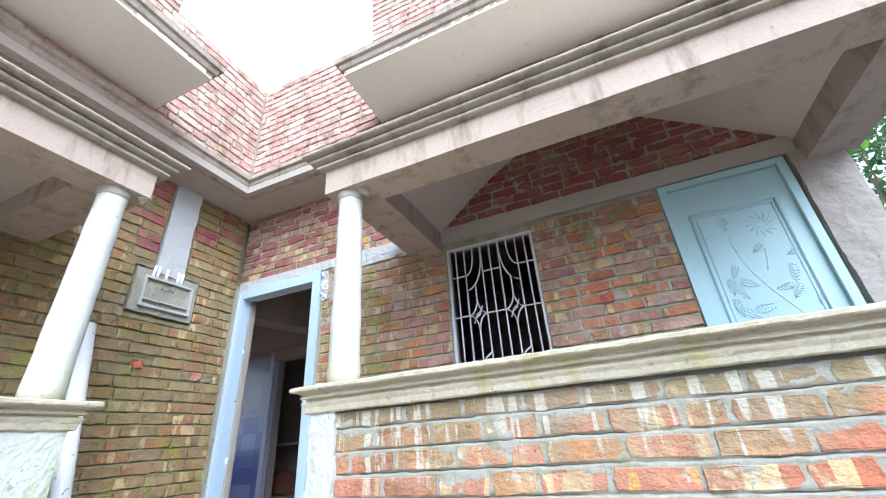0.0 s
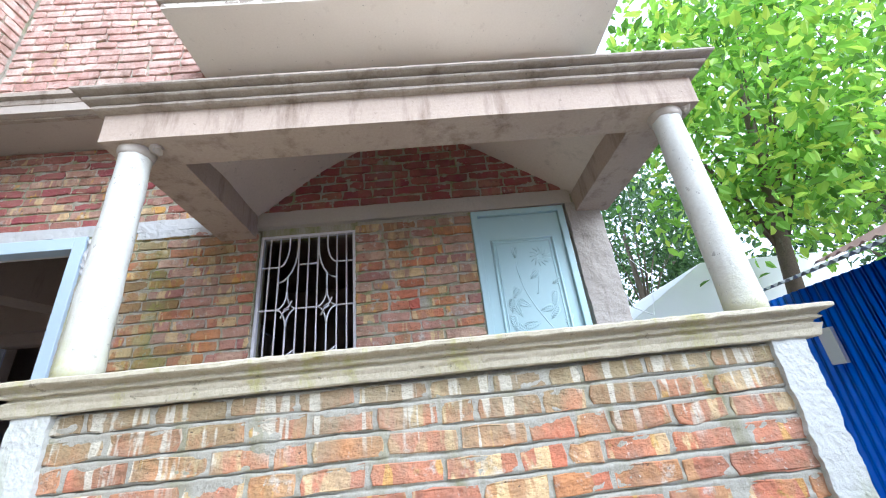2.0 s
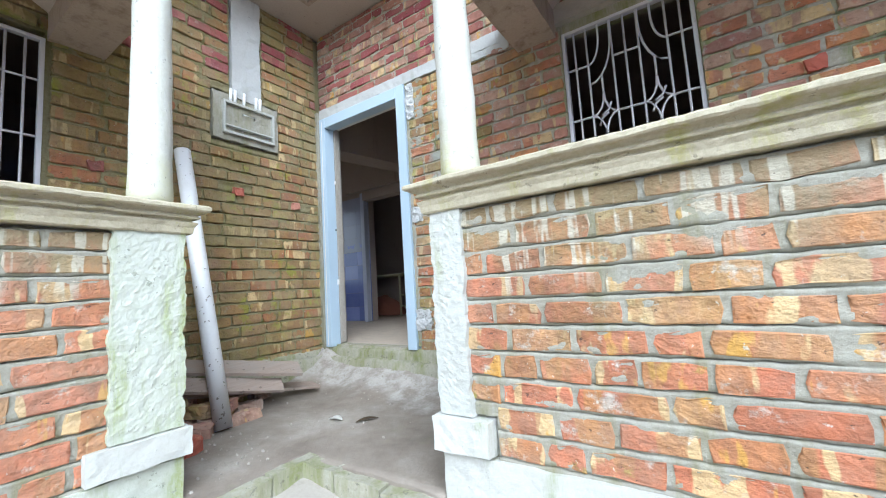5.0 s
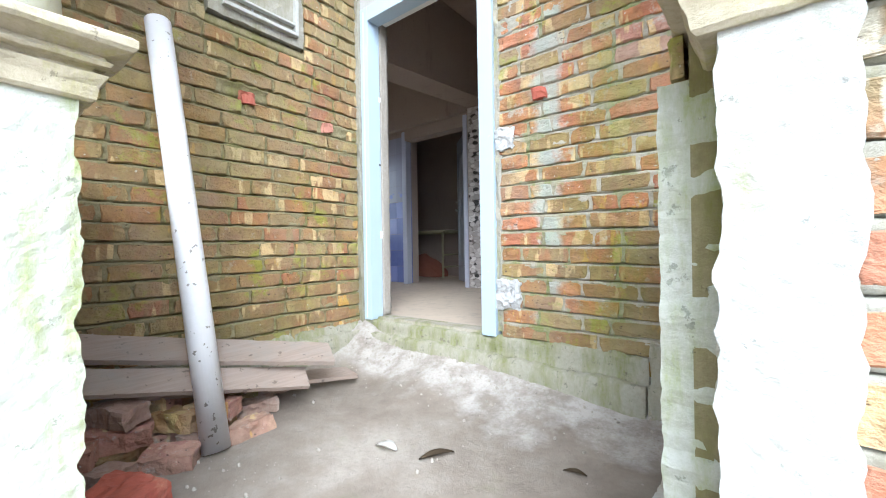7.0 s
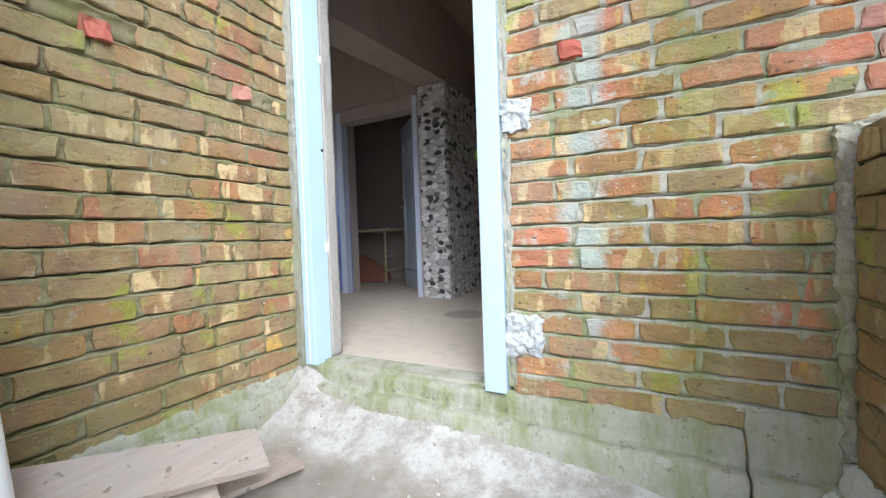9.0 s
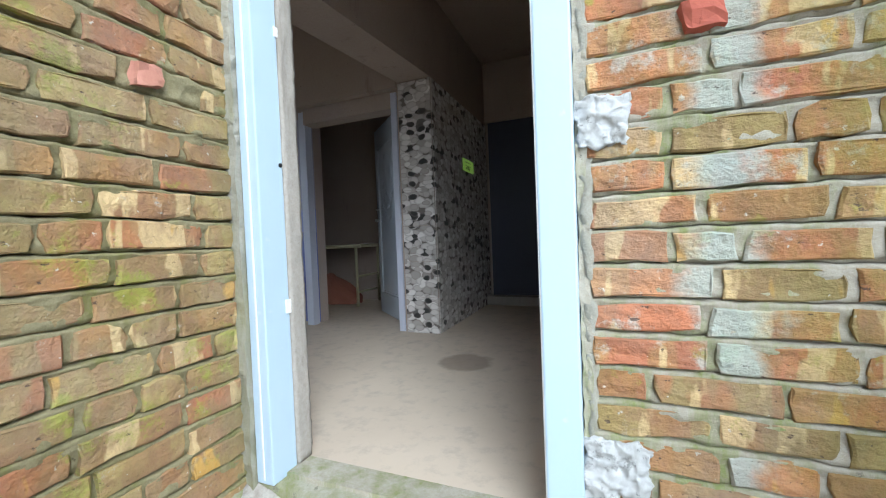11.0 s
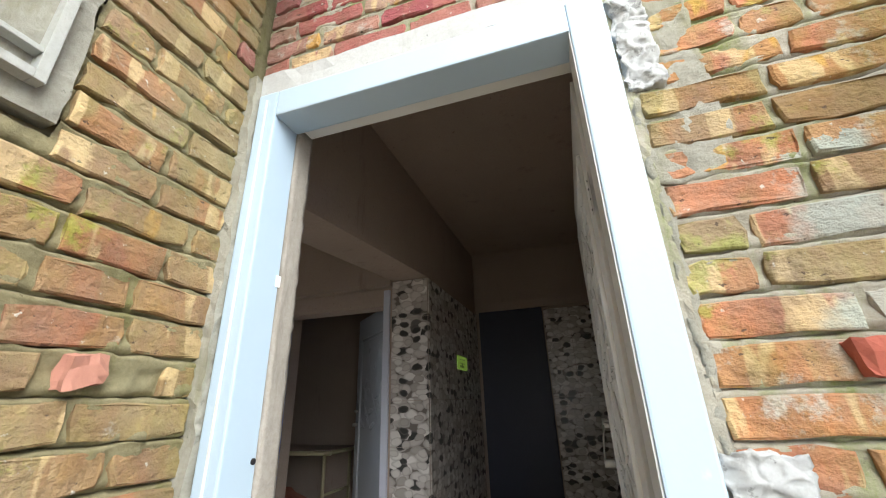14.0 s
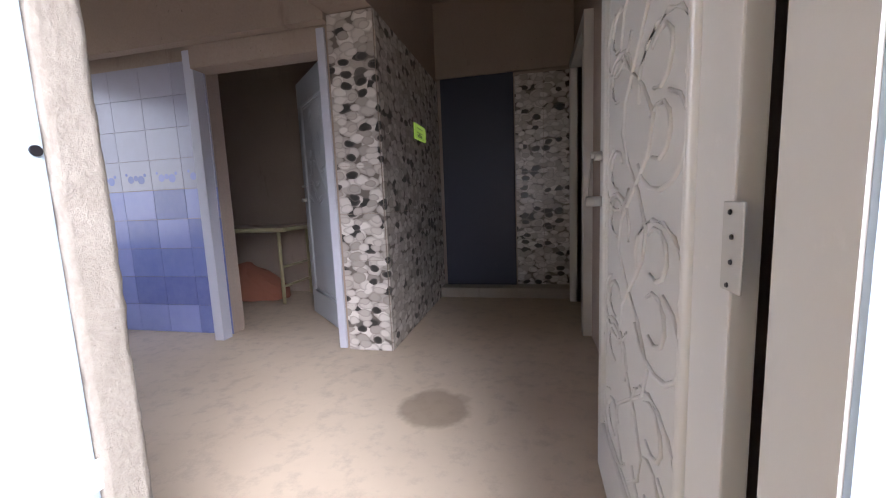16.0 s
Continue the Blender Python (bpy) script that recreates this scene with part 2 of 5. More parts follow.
def paint(name, c, worn, rough=0.45, metal=0.0, cover=0.64):
    n = Nodes(name, rough, metal)
    wear = n.ramp(n.noise(14, 6, 0.65), [(cover, 0.0), (cover + 0.1, 0.7)])
    n.colour(n.mix(wear, n.mix(n.noise(2.5), tuple(v * 0.9 for v in c), c), worn))
    return n.bump(n.noise(55, 4), 0.12, 0.003).mat


M_BLUE_FRAME = paint("pale_blue_paint", (0.48, 0.595, 0.71), (0.58, 0.64, 0.69))
M_BLUE_DOOR = paint("pale_blue_door", (0.44, 0.62, 0.65), (0.52, 0.66, 0.70), 0.35)
M_GREY_DOOR = paint("grey_door", (0.74, 0.73, 0.71), (0.78, 0.77, 0.75), 0.35)
M_GREYBLUE = paint("grey_blue_door", (0.48, 0.52, 0.58), (0.55, 0.58, 0.62), 0.35)
M_LILAC = paint("lilac_grey_paint", (0.58, 0.60, 0.70), (0.5, 0.52, 0.6), 0.45)
M_GRILLE = paint("grille_paint", (0.72, 0.70, 0.74), (0.45, 0.36, 0.32), 0.45)
M_TIN_BLUE = paint("blue_tin", (0.015, 0.19, 0.72), (0.03, 0.24, 0.74), 0.35)
M_TIN = paint("grey_tin", (0.52, 0.53, 0.55), (0.4, 0.36, 0.33), 0.4, 0.5)
M_PVC = paint("white_pvc", (0.86, 0.86, 0.86), (0.16, 0.15, 0.13), 0.4, 0.0, 0.60)
def pvc(name):
    """White plastic with flaked mortar spots and grey scuffs."""
    n = Nodes(name, 0.4)
    col = n.mix(n.ramp(n.noise(5, 6, 0.7), [(0.5, 0.0), (0.8, 0.5)]), (0.86, 0.86, 0.87), (0.62, 0.60, 0.57))
    col = n.mix(n.ramp(n.noise(34, 3, 0.55), [(0.66, 0.0), (0.68, 0.8)]), col, (0.20, 0.18, 0.15))
    n.colour(n.mix(n.ramp(n.noise(11, 5, 0.65, None, (3, 7, 1)), [(0.69, 0.0), (0.71, 0.8)]), col, (0.26, 0.24, 0.21)))
    return n.bump(n.noise(34, 3, 0.55), 0.15, 0.003).mat


M_PVC_OLD = pvc("spotted_pvc")


def wood(name, light, dark):
    n = Nodes(name, 0.85)
    grain = n.noise(34, 8, 0.7, (2.0, 0.12, 4))
    col = n.mix(n.ramp(grain, [(0.30, 0.25), (0.70, 0.85)]), dark, light)
    col = n.mix(n.ramp(n.noise(4, 7, 0.7), [(0.45, 0.0), (0.7, 0.8)]), col, (0.30, 0.28, 0.25))
    n.colour(n.mix(n.ramp(n.noise(30, 4, 0.6, None, (4, 4, 4)), [(0.64, 0.0), (0.68, 0.7)]), col, (0.12, 0.09, 0.07)))
    return n.bump(grain, 0.4, 0.004).mat


def pebble_tile(name):
    """Glossy wall tile printed with packed river pebbles, mostly white, some black."""
    n = Nodes(name, 0.3)
    wob = n.put("ShaderNodeTexNoise", Scale=9.0, Detail=2.0)
    n.link(n.where, wob.inputs["Vector"])
    shift = n.tree.nodes.new("ShaderNodeVectorMath")
    shift.operation = "MULTIPLY_ADD"
    n.link(wob.outputs["Color"], shift.inputs[0])
    shift.inputs[1].default_value = (0.05, 0.05, 0.05)
    n.link(n.where, shift.inputs[2])
    at = n.tree.nodes.new("ShaderNodeSeparateXYZ")
    n.link(shift.outputs[0], at.inputs[0])
    flat = n.tree.nodes.new("ShaderNodeCombineXYZ")
    n.link(n.math("MULTIPLY", n.math("ADD", at.outputs[0], at.outputs[1]), 0.8), flat.inputs[0])
    n.link(n.math("MULTIPLY", at.outputs[2], 1.25), flat.inputs[1])
    col = (0.17, 0.145, 0.13)
    for off, radius, soft_rim, black in ((0.0, 0.56, 0.05, 0.06), (3.37, 0.47, 0.04, 0.09), (7.71, 0.37, 0.04, 0.16)):
        move = n.tree.nodes.new("ShaderNodeVectorMath")
        n.link(flat.outputs[0], move.inputs[0])
        move.inputs[1].default_value = (off, off * 0.73, 0)
        cell = n.put("ShaderNodeTexVoronoi", Scale=11.5, Randomness=0.75)
        cell.voronoi_dimensions = "2D"
        n.link(move.outputs[0], cell.inputs["Vector"])
        pick = n.tree.nodes.new("ShaderNodeSeparateColor")
        n.link(cell.outputs["Color"], pick.inputs[0])
        stone = n.ramp(pick.outputs[0], [(0.0, 0.012), (black, 0.02), (black + 0.01, (0.40, 0.36, 0.33)), (0.5, (0.60, 0.56, 0.53)), (1.0, (0.80, 0.77, 0.74))])
        stone = n.mix(n.math("MULTIPLY", n.noise(40, 4), 0.4), stone, n.mix(0.3, stone, (0.3, 0.28, 0.27)))
        stone = n.mix(n.ramp(cell.outputs["Distance"], [(radius * 0.6, 0.0), (radius, 0.6)]), stone, (0.24, 0.21, 0.19))
        col = n.mix(n.ramp(cell.outputs["Distance"], [(radius - soft_rim, 1.0), (radius, 0.0)]), col, stone)
    n.colour(col)
    return n.mat


def glazed(name, stops, rough=0.22):
    n = Nodes(name, rough)
    info = n.tree.nodes.new("ShaderNodeObjectInfo").outputs["Random"]
    n.colour(n.mix(n.math("MULTIPLY", n.noise(12, 5, 0.6), 0.25), n.ramp(info, stops), (0.55, 0.58, 0.78)))
    return n.mat


def leaf_material(name, stops, dull=0.4):
    n = Nodes(name, dull)
    isle = n.tree.nodes.new("ShaderNodeNewGeometry").outputs["Random Per Island"]
    col = n.ramp(isle, stops)
    n.colour(col)
    through_leaf = n.tree.nodes.new("ShaderNodeBsdfTranslucent")
    n.link(col, through_leaf.inputs["Color"])
    both = n.tree.nodes.new("ShaderNodeMixShader")
    both.inputs[0].default_value = 0.5
    n.link(n.bsdf.outputs[0], both.inputs[1])
    n.link(through_leaf.outputs[0], both.inputs[2])
    n.link(both.outputs[0], n.tree.nodes["Material Output"].inputs["Surface"])
    return n.mat


def damp_floor(name):
    """Trowelled cement floor with dust, pale scuffs and one round damp stain."""
    n = Nodes(name, 0.75)
    base = n.mix(n.noise(1.6, 6, 0.6), (0.48, 0.39, 0.30), (0.65, 0.55, 0.44))
    base = n.mix(n.ramp(n.noise(11, 6, 0.7), [(0.5, 0.0), (0.75, 0.5)]), base, (0.30, 0.26, 0.22))
    gone = n.tree.nodes.new("ShaderNodeVectorMath")
    gone.operation = "DISTANCE"
    n.link(n.where, gone.inputs[0])
    gone.inputs[1].default_value = (-3.207, 4.186, 0.24)
    ring = n.ramp(n.math("ADD", gone.outputs["Value"], n.math("MULTIPLY", n.noise(9), 0.1)), [(0.2, 0.6), (0.24, 0.0)])
    n.colour(n.mix(ring, base, (0.22, 0.16, 0.11)))
    return n.bump(n.noise(45, 6, 0.7), 0.2, 0.004).mat


M_WOOD = wood("weathered_plank", (0.41, 0.33, 0.275), (0.25, 0.19, 0.155))
M_PEBBLE = pebble_tile("pebble_tile")
M_BLUE_TILE = glazed("blue_tile", [(0.0, (0.12, 0.15, 0.42)), (0.5, (0.20, 0.25, 0.56)), (1.0, (0.30, 0.34, 0.66))])
M_PALE_TILE = glazed("pale_tile", [(0.0, (0.34, 0.34, 0.44)), (1.0, (0.42, 0.42, 0.50))])
M_INNER_FLOOR = damp_floor("cement_floor")
M_LEAF = leaf_material("broad_leaf", [(0.0, (0.10, 0.22, 0.035)), (0.3, (0.22, 0.45, 0.06)), (0.7, (0.38, 0.66, 0.09)), (1.0, (0.58, 0.70, 0.10))])
M_LEAF_FAR = leaf_material("dark_leaf", [(0.0, (0.035, 0.08, 0.03)), (0.6, (0.08, 0.16, 0.05)), (1.0, (0.14, 0.26, 0.07))])
M_GRASS = leaf_material("grass_blade", [(0.0, (0.05, 0.09, 0.02)), (1.0, (0.14, 0.18, 0.05))], 0.6)
M_BARK = plaster("bark", (0.19, 0.15, 0.11), (0.09, 0.07, 0.05), (0.22, 0.22, 0.18), 0.6)
M_STEEL = paint("yellowed_steel", (0.46, 0.42, 0.26), (0.28, 0.2, 0.12), 0.45, 0.1)
M_METAL = paint("plated_metal", (0.6, 0.6, 0.58), (0.4, 0.38, 0.34), 0.3, 0.85)
M_HINGE = paint("painted_hinge", (0.58, 0.57, 0.54), (0.38, 0.38, 0.36), 0.5, 0.2)
M_SCREW = paint("dark_screw", (0.06, 0.06, 0.07), (0.1, 0.1, 0.1), 0.4, 0.8)
M_SACK = paint("rust_cloth", (0.30, 0.12, 0.08), (0.22, 0.09, 0.06), 0.95)
M_RAWBRICK = plaster("broken_brick", (0.50, 0.13, 0.08), (0.36, 0.10, 0.07), (0.55, 0.30, 0.20), 0.6)
M_RUBBLE = plaster("dusty_brick", (0.40, 0.28, 0.22), (0.27, 0.17, 0.13), (0.44, 0.38, 0.32), 0.52, 0.95, 0.8)
M_PINKBRICK = plaster("pale_broken_brick", (0.56, 0.28, 0.20), (0.46, 0.20, 0.15), (0.62, 0.40, 0.28), 0.6)
M_TIN_PINK = paint("faded_red_tin", (0.55, 0.38, 0.34), (0.4, 0.26, 0.22), 0.5, 0.2)
M_TIN_WHITE = paint("white_sheet", (0.78, 0.79, 0.80), (0.6, 0.6, 0.6), 0.5)
M_PAPER = paint("paper", (0.75, 0.73, 0.68), (0.5, 0.48, 0.42), 0.9)
M_DRY = paint("dry_leaf", (0.10, 0.07, 0.04), (0.16, 0.11, 0.06), 0.9)
M_HOLE_SHADE = paint("hole_shade", (0.03, 0.02, 0.015), (0.02, 0.015, 0.01), 0.95)
M_NAVY = paint("navy_door", (0.035, 0.04, 0.07), (0.05, 0.05, 0.07), 0.5)
# Emission stands in for green window light reflected by the glossy tile.
GLOW = Nodes("green_reflection", 0.4)
GLOW.bsdf.inputs["Base Color"].default_value = (0.2, 0.35, 0.05, 1)
GLOW.bsdf.inputs["Emission Color"].default_value = (0.42, 0.62, 0.10, 1)
GLOW.bsdf.inputs["Emission Strength"].default_value = 0.05


# ---- building helpers ----
def link_mesh(name, bm, material):
    mesh = bpy.data.meshes.new(name)
    bm.to_mesh(mesh)
    bm.free()
    mesh.materials.append(material)
    return new(name, mesh)


def part(name, bm, material, parent, label=""):
    ob = link_mesh(name, bm, material)
    ob.parent = parent
    return tagged(ob, label)


def thing(name, label, category, at=(0, 0, 0), group="", kind=""):
    ob = new(name)
    ob.location = at
    bpy.context.view_layer.update()
    return tagged(ob, label, category, group, kind)


def structure(name, bm, material, label=""):
    return tagged(link_mesh(name, bm, material), label, kind="structure")


def add_box(bm, x0, x1, y0, y1, z0, z1, bevel=0.0):
    vs = [bm.verts.new((x, y, z)) for z in (z0, z1) for y in (y0, y1) for x in (x0, x1)]
    fs = [bm.faces.new([vs[i] for i in f]) for f in ((0, 2, 3, 1), (4, 5, 7, 6), (0, 1, 5, 4), (2, 6, 7, 3), (0, 4, 6, 2), (1, 3, 7, 5))]
    if bevel:
        edges = {e for f in fs for e in f.edges}
        bmesh.ops.bevel(bm, geom=list(edges), offset=bevel, segments=2, profile=0.6, affect="EDGES")
    return bm


def box(x0, x1, y0, y1, z0, z1, bevel=0.0):
    return add_box(bmesh.new(), x0, x1, y0, y1, z0, z1, bevel)


def wall_with_holes(axis, at, thick, u0, u1, z0, z1, holes):
    """A wall in the plane axis = at, thick away from it; holes are (u0, u1, z0, z1)."""
    bm = bmesh.new()
    us = sorted({u0, u1, *[h[0] for h in holes], *[h[1] for h in holes]})
    for a, b in zip(us, us[1:]):
        mid = (a + b) / 2
        cuts = sorted((h[2], h[3]) for h in holes if h[0] < mid < h[1])
        z = z0
        for lo, hi in cuts + [(z1, z1)]:
            if lo > z + 1e-4:
                near, far = sorted((at, at + thick))
                if axis == "y":
                    add_box(bm, a, b, near, far, z, lo)
                else:
                    add_box(bm, near, far, a, b, z, lo)
            z = hi
    bmesh.ops.remove_doubles(bm, verts=bm.verts, dist=1e-4)
    return bm


def sweep(profile, path, closed=False):
    """Profile (out, z) carried along a plan path of (x, y); out is to the right of the way."""
    bm = bmesh.new()
    n = len(path)
    rings = []
    for i, p in enumerate(path):
        p = Vector(p)
        a = (p - Vector(path[i - 1])).normalized() if i or closed else None
        b = (Vector(path[(i + 1) % n]) - p).normalized() if i < n - 1 or closed else None
        a, b = a or b, b or a
        na, nb = Vector((a.y, -a.x)), Vector((b.y, -b.x))
        side = (na + nb) / max(0.2, 1 + na.dot(nb))
        rings.append([bm.verts.new((p.x + side.x * o, p.y + side.y * o, z)) for o, z in profile])
    m = len(profile)
    for i in range(n if closed else n - 1):
        r, s = rings[i], rings[(i + 1) % n]
        for k in range(m):
            bm.faces.new((r[k], s[k], s[(k + 1) % m], r[(k + 1) % m]))
    if not closed:
        bm.faces.new(rings[0][::-1])
        bm.faces.new(rings[-1])
    bmesh.ops.recalc_face_normals(bm, faces=bm.faces)
    return bm


def lathe(profile, sides=20, at=(0, 0)):
    """Profile of (radius, z) turned round an upright axis."""
    bm = bmesh.new()
    rings = [[bm.verts.new((at[0] + r * math.cos(2 * math.pi * k / sides), at[1] + r * math.sin(2 * math.pi * k / sides), z)) for k in range(sides)] for r, z in profile]
    for r, s in zip(rings, rings[1:]):
        for k in range(sides):
            bm.faces.new((r[k], r[(k + 1) % sides], s[(k + 1) % sides], s[k])).smooth = True
    bm.faces.new(rings[0][::-1])
    bm.faces.new(rings[-1])
    return bm


def add_tube(bm, points, radius, sides=6):
    """A round bar along points."""
    pts = [Vector(p) for p in points]
    rings = []
    for i, p in enumerate(pts):
        r = radius[i] if isinstance(radius, (list, tuple)) else radius
        d = (pts[min(i + 1, len(pts) - 1)] - pts[max(i - 1, 0)]).normalized()
        u = d.orthogonal().normalized()
        v = d.cross(u)
        rings.append([bm.verts.new(p + r * (math.cos(2 * math.pi * k / sides) * u + math.sin(2 * math.pi * k / sides) * v)) for k in range(sides)])
    for a, b in zip(rings, rings[1:]):
        near = min(range(sides), key=lambda k: (b[k].co - a[0].co).length)
        for k in range(sides):
            bm.faces.new((a[k], a[(k + 1) % sides], b[(k + 1 + near) % sides], b[(k + near) % sides])).smooth = True
    bm.faces.new(rings[0][::-1])
    bm.faces.new(rings[-1])
    return bm


def tube(points, radius, sides=6):
    return add_tube(bmesh.new(), points, radius, sides)


def grid_box(x0, x1, y0, y1, z0, z1, step=0.05, amp=0.006, freq=9.0):
    """A box of small faces with a rough, hand-trowelled surface and chipped edges."""
    bm = bmesh.new()
    lo, hi = Vector((x0, y0, z0)), Vector((x1, y1, z1))
    cuts = [max(1, min(90, round((hi[k] - lo[k]) / step))) for k in range(3)]
    for k in range(3):
        u, v = (k + 1) % 3, (k + 2) % 3
        for side in (0, 1):
            rows = []
            for i in range(cuts[u] + 1):
                row = []
                for j in range(cuts[v] + 1):
                    p = Vector((0, 0, 0))
                    p[k] = hi[k] if side else lo[k]
                    p[u] = lo[u] + (hi[u] - lo[u]) * i / cuts[u]
                    p[v] = lo[v] + (hi[v] - lo[v]) * j / cuts[v]
                    row.append(bm.verts.new(p))
                rows.append(row)
            for i in range(cuts[u]):
                for j in range(cuts[v]):
                    q = (rows[i][j], rows[i + 1][j], rows[i + 1][j + 1], rows[i][j + 1])
                    bm.faces.new(q if side else q[::-1])
    bmesh.ops.remove_doubles(bm, verts=bm.verts, dist=1e-5)
    return roughen(bm, amp, freq)


def roughen(bm, amp, freq=9.0):
    for v in bm.verts:
        p = v.co * freq
        v.co += amp * (noise.noise_vector(p) + 0.6 * noise.noise_vector(p * 2.7))
    return bm


def ragged(x0, x1, y0, y1, z0, z1, axis):
    """A limewashed pier, pitted on its face, its edges torn along the given axis."""
    bm = grid_box(x0, x1, y0, y1, z0, z1, 0.013, 0.0032, 34)
    for v in bm.verts:
        v.co[axis] += 0.013 * noise.noise(Vector((5.1, axis, v.co.z * 11))) + 0.008 * noise.noise(Vector((2.7, axis, v.co.z * 37)))
    return bm


def smoothed(bm):
    for f in bm.faces:
        f.smooth = True
    return bm


def dense(path, step=0.03):
    """More points along a plan path."""
    out = []
    for a, b in zip(path, path[1:]):
        a, b = Vector(a), Vector(b)
        k = max(1, round((b - a).length / step))
        out += [tuple(a + (b - a) * i / k) for i in range(k)]
    return out + [tuple(path[-1])]


def rough_sweep(profile, path, amp=0.004):
    return roughen(roughen(sweep(profile, dense(path)), amp * 0.6, 26.0), amp * 0.35, 7.0)


def strokes(curves, radius, y=0.0):
    """Raised carving: round ridges that follow curves of (x, z) on a panel facing -y."""
    bm = bmesh.new()
    for pts in curves:
        add_tube(bm, [(x, y, z) for x, z in pts], [radius * (0.55 + 0.45 * math.sin(math.pi * (0.15 + 0.8 * i / (len(pts) - 1)))) for i in range(len(pts))], 6)
    return bm


def arc(cx, cz, rx, rz, a0, a1, n=7):
    return [(cx + rx * math.cos(radians(a0 + (a1 - a0) * i / (n - 1))), cz + rz * math.sin(radians(a0 + (a1 - a0) * i / (n - 1)))) for i in range(n)]


# ---- the plan ----
WX, WY = -3.544, 2.824        # faces of the two brick walls that meet in the corner
FLOOR = 0.24                  # floor inside and in the verandahs
SOFFIT = 3.30
UP = 0.40                     # how far the upper storey stands out
PX0, PX1, PY = -1.345, 1.62, 1.592      # right-hand verandah parapet
SIDE = -1.425                  # its side towards the entrance
QX, QY1 = -2.31, 1.075       # the other verandah parapet
DOOR = (-3.50, -2.415, 0.24, 2.43)
# ---- ground and platform ----
bm = bmesh.new()
for x in (-150, 150):
    for y in (-150, 150):
        bm.verts.new((x, y, -0.30))
bm.verts.ensure_lookup_table()
bm.faces.new([bm.verts[i] for i in (0, 2, 3, 1)])
structure("ground", bm, M_GROUND, "bare trodden earth with moss and weeds")


def mound(x, y):
    """Swept dust and spilt mortar banked up along the two walls."""
    low = min(1.0, max(0.5, (-1.2 - x) / 1.3))
    drift = 0.6 + 0.8 * noise.noise(Vector((x * 3.1, y * 3.1, 8)))
    return 0.21 * low * max(0.0, 1 - (WY - y) / (0.38 + 0.25 * drift)) ** 2 + 0.12 * max(0.0, 1 - (x - WX) / 0.45) ** 2


def platform():
    """An L of cement, uneven on top, with a rough broken edge."""
    bm = bmesh.new()
    xs = [WX + (-1.36 - WX) * i / 38 for i in range(39)]
    ys = [-2.0 + (WY + 2.0) * i / 80 for i in range(81)]
    made = {}

    def at(i, j):
        if (i, j) not in made:
            x, y = xs[i], ys[j]
            z = -0.06 + 0.018 * noise.noise(Vector((x * 2.2, y * 2.2, 1))) + 0.007 * noise.noise(Vector((x * 5, y * 5, 3))) + 0.006 * noise.noise(Vector((x * 11, y * 11, 4)))
            z += mound(x, y)
            made[i, j] = bm.verts.new((x, y, z))
        return made[i, j]

    for i in range(38):
        for j in range(80):
            x, y = (xs[i] + xs[i + 1]) / 2, (ys[j] + ys[j + 1]) / 2
            if x < -2.18 or y > 1.57:
                bm.faces.new((at(i, j), at(i + 1, j), at(i + 1, j + 1), at(i, j + 1)))
    edge = [e for e in bm.edges if e.is_boundary]
    low = bmesh.ops.extrude_edge_only(bm, edges=edge)["geom"]
    for v in low:
        if isinstance(v, bmesh.types.BMVert):
            v.co.z = -0.32
    for v in bm.verts:
        d = noise.noise_vector(v.co * 7) * 0.012
        v.co.x += d.x
        v.co.y += d.y
    bm.normal_update()
    for f in bm.faces:
        f.smooth = abs(f.normal.z) > 0.6
    return bm


entry = structure("entry_platform", platform(), M_PLATFORM, "raised cement entry platform with dusty uneven top")
for k in range(4):
    part("edge_brick", grid_box(-2.17, -2.10, 0.62 + 0.245 * k, 0.855 + 0.245 * k, -0.30, -0.058 + 0.008 * (k % 2), 0.02, 0.006, 9), M_RAMP, entry, "mossy cement-covered brick of the edge")
for k in range(3):
    part("edge_brick", grid_box(-2.16 + 0.27 * k, -1.898 + 0.27 * k, 1.50, 1.58, -0.30, -0.054 - 0.008 * k, 0.02, 0.006, 9), M_RAMP, entry, "mossy cement-covered brick of the edge")


def ramp():
    """A mound of cement poured against the platform's inner corner."""
    bm = bmesh.new()
    rows = []
    for i in range(13):
        row = []
        for j in range(13):
            x, y = -2.20 + 1.0 * i / 12, 1.57 - 1.0 * j / 12
            far = max((x + 2.16) / 0.95, (1.55 - y) / 0.95)
            z = -0.11 - 0.21 * min(1, max(0, far)) ** 1.5 + 0.02 * noise.noise(Vector((x * 6, y * 6, 2)))
            row.append(bm.verts.new((x, y, z)))
        rows.append(row)
    for i in range(12):
        for j in range(12):
            bm.faces.new((rows[i][j], rows[i][j + 1], rows[i + 1][j + 1], rows[i + 1][j])).smooth = True
    return bm


structure("cement_ramp", ramp(), M_FLOOR, "low cement mound that leads up to the platform")

# ---- walls ----
WIN = (-1.108, -0.371, 1.0, 2.323)
DOOR2 = (0.5625, 1.32, FLOOR, 2.374)
LWIN = (0.08, 0.87, 1.0, 2.36)
wall_door = structure("wall_door", wall_with_holes("y", WY + 0.026, 0.114, WX, 1.6, -0.3, SOFFIT, [DOOR, WIN, DOOR2]), M_MORTAR_DOOR)
wall_left = structure("wall_left", wall_with_holes("x", WX - 0.026, -0.114, -4.0, WY + 0.14, -0.3, SOFFIT, [LWIN]), M_MORTAR_DARK)
structure("wall_end", box(1.46, 1.6, WY + 0.14, 11.0, -0.3, 6.2), M_MORTAR)
structure("verandah_floor_1", box(PX0 + 0.02, PX1 - 0.02, PY + 0.13, WY, -0.3, FLOOR), M_FLOOR)
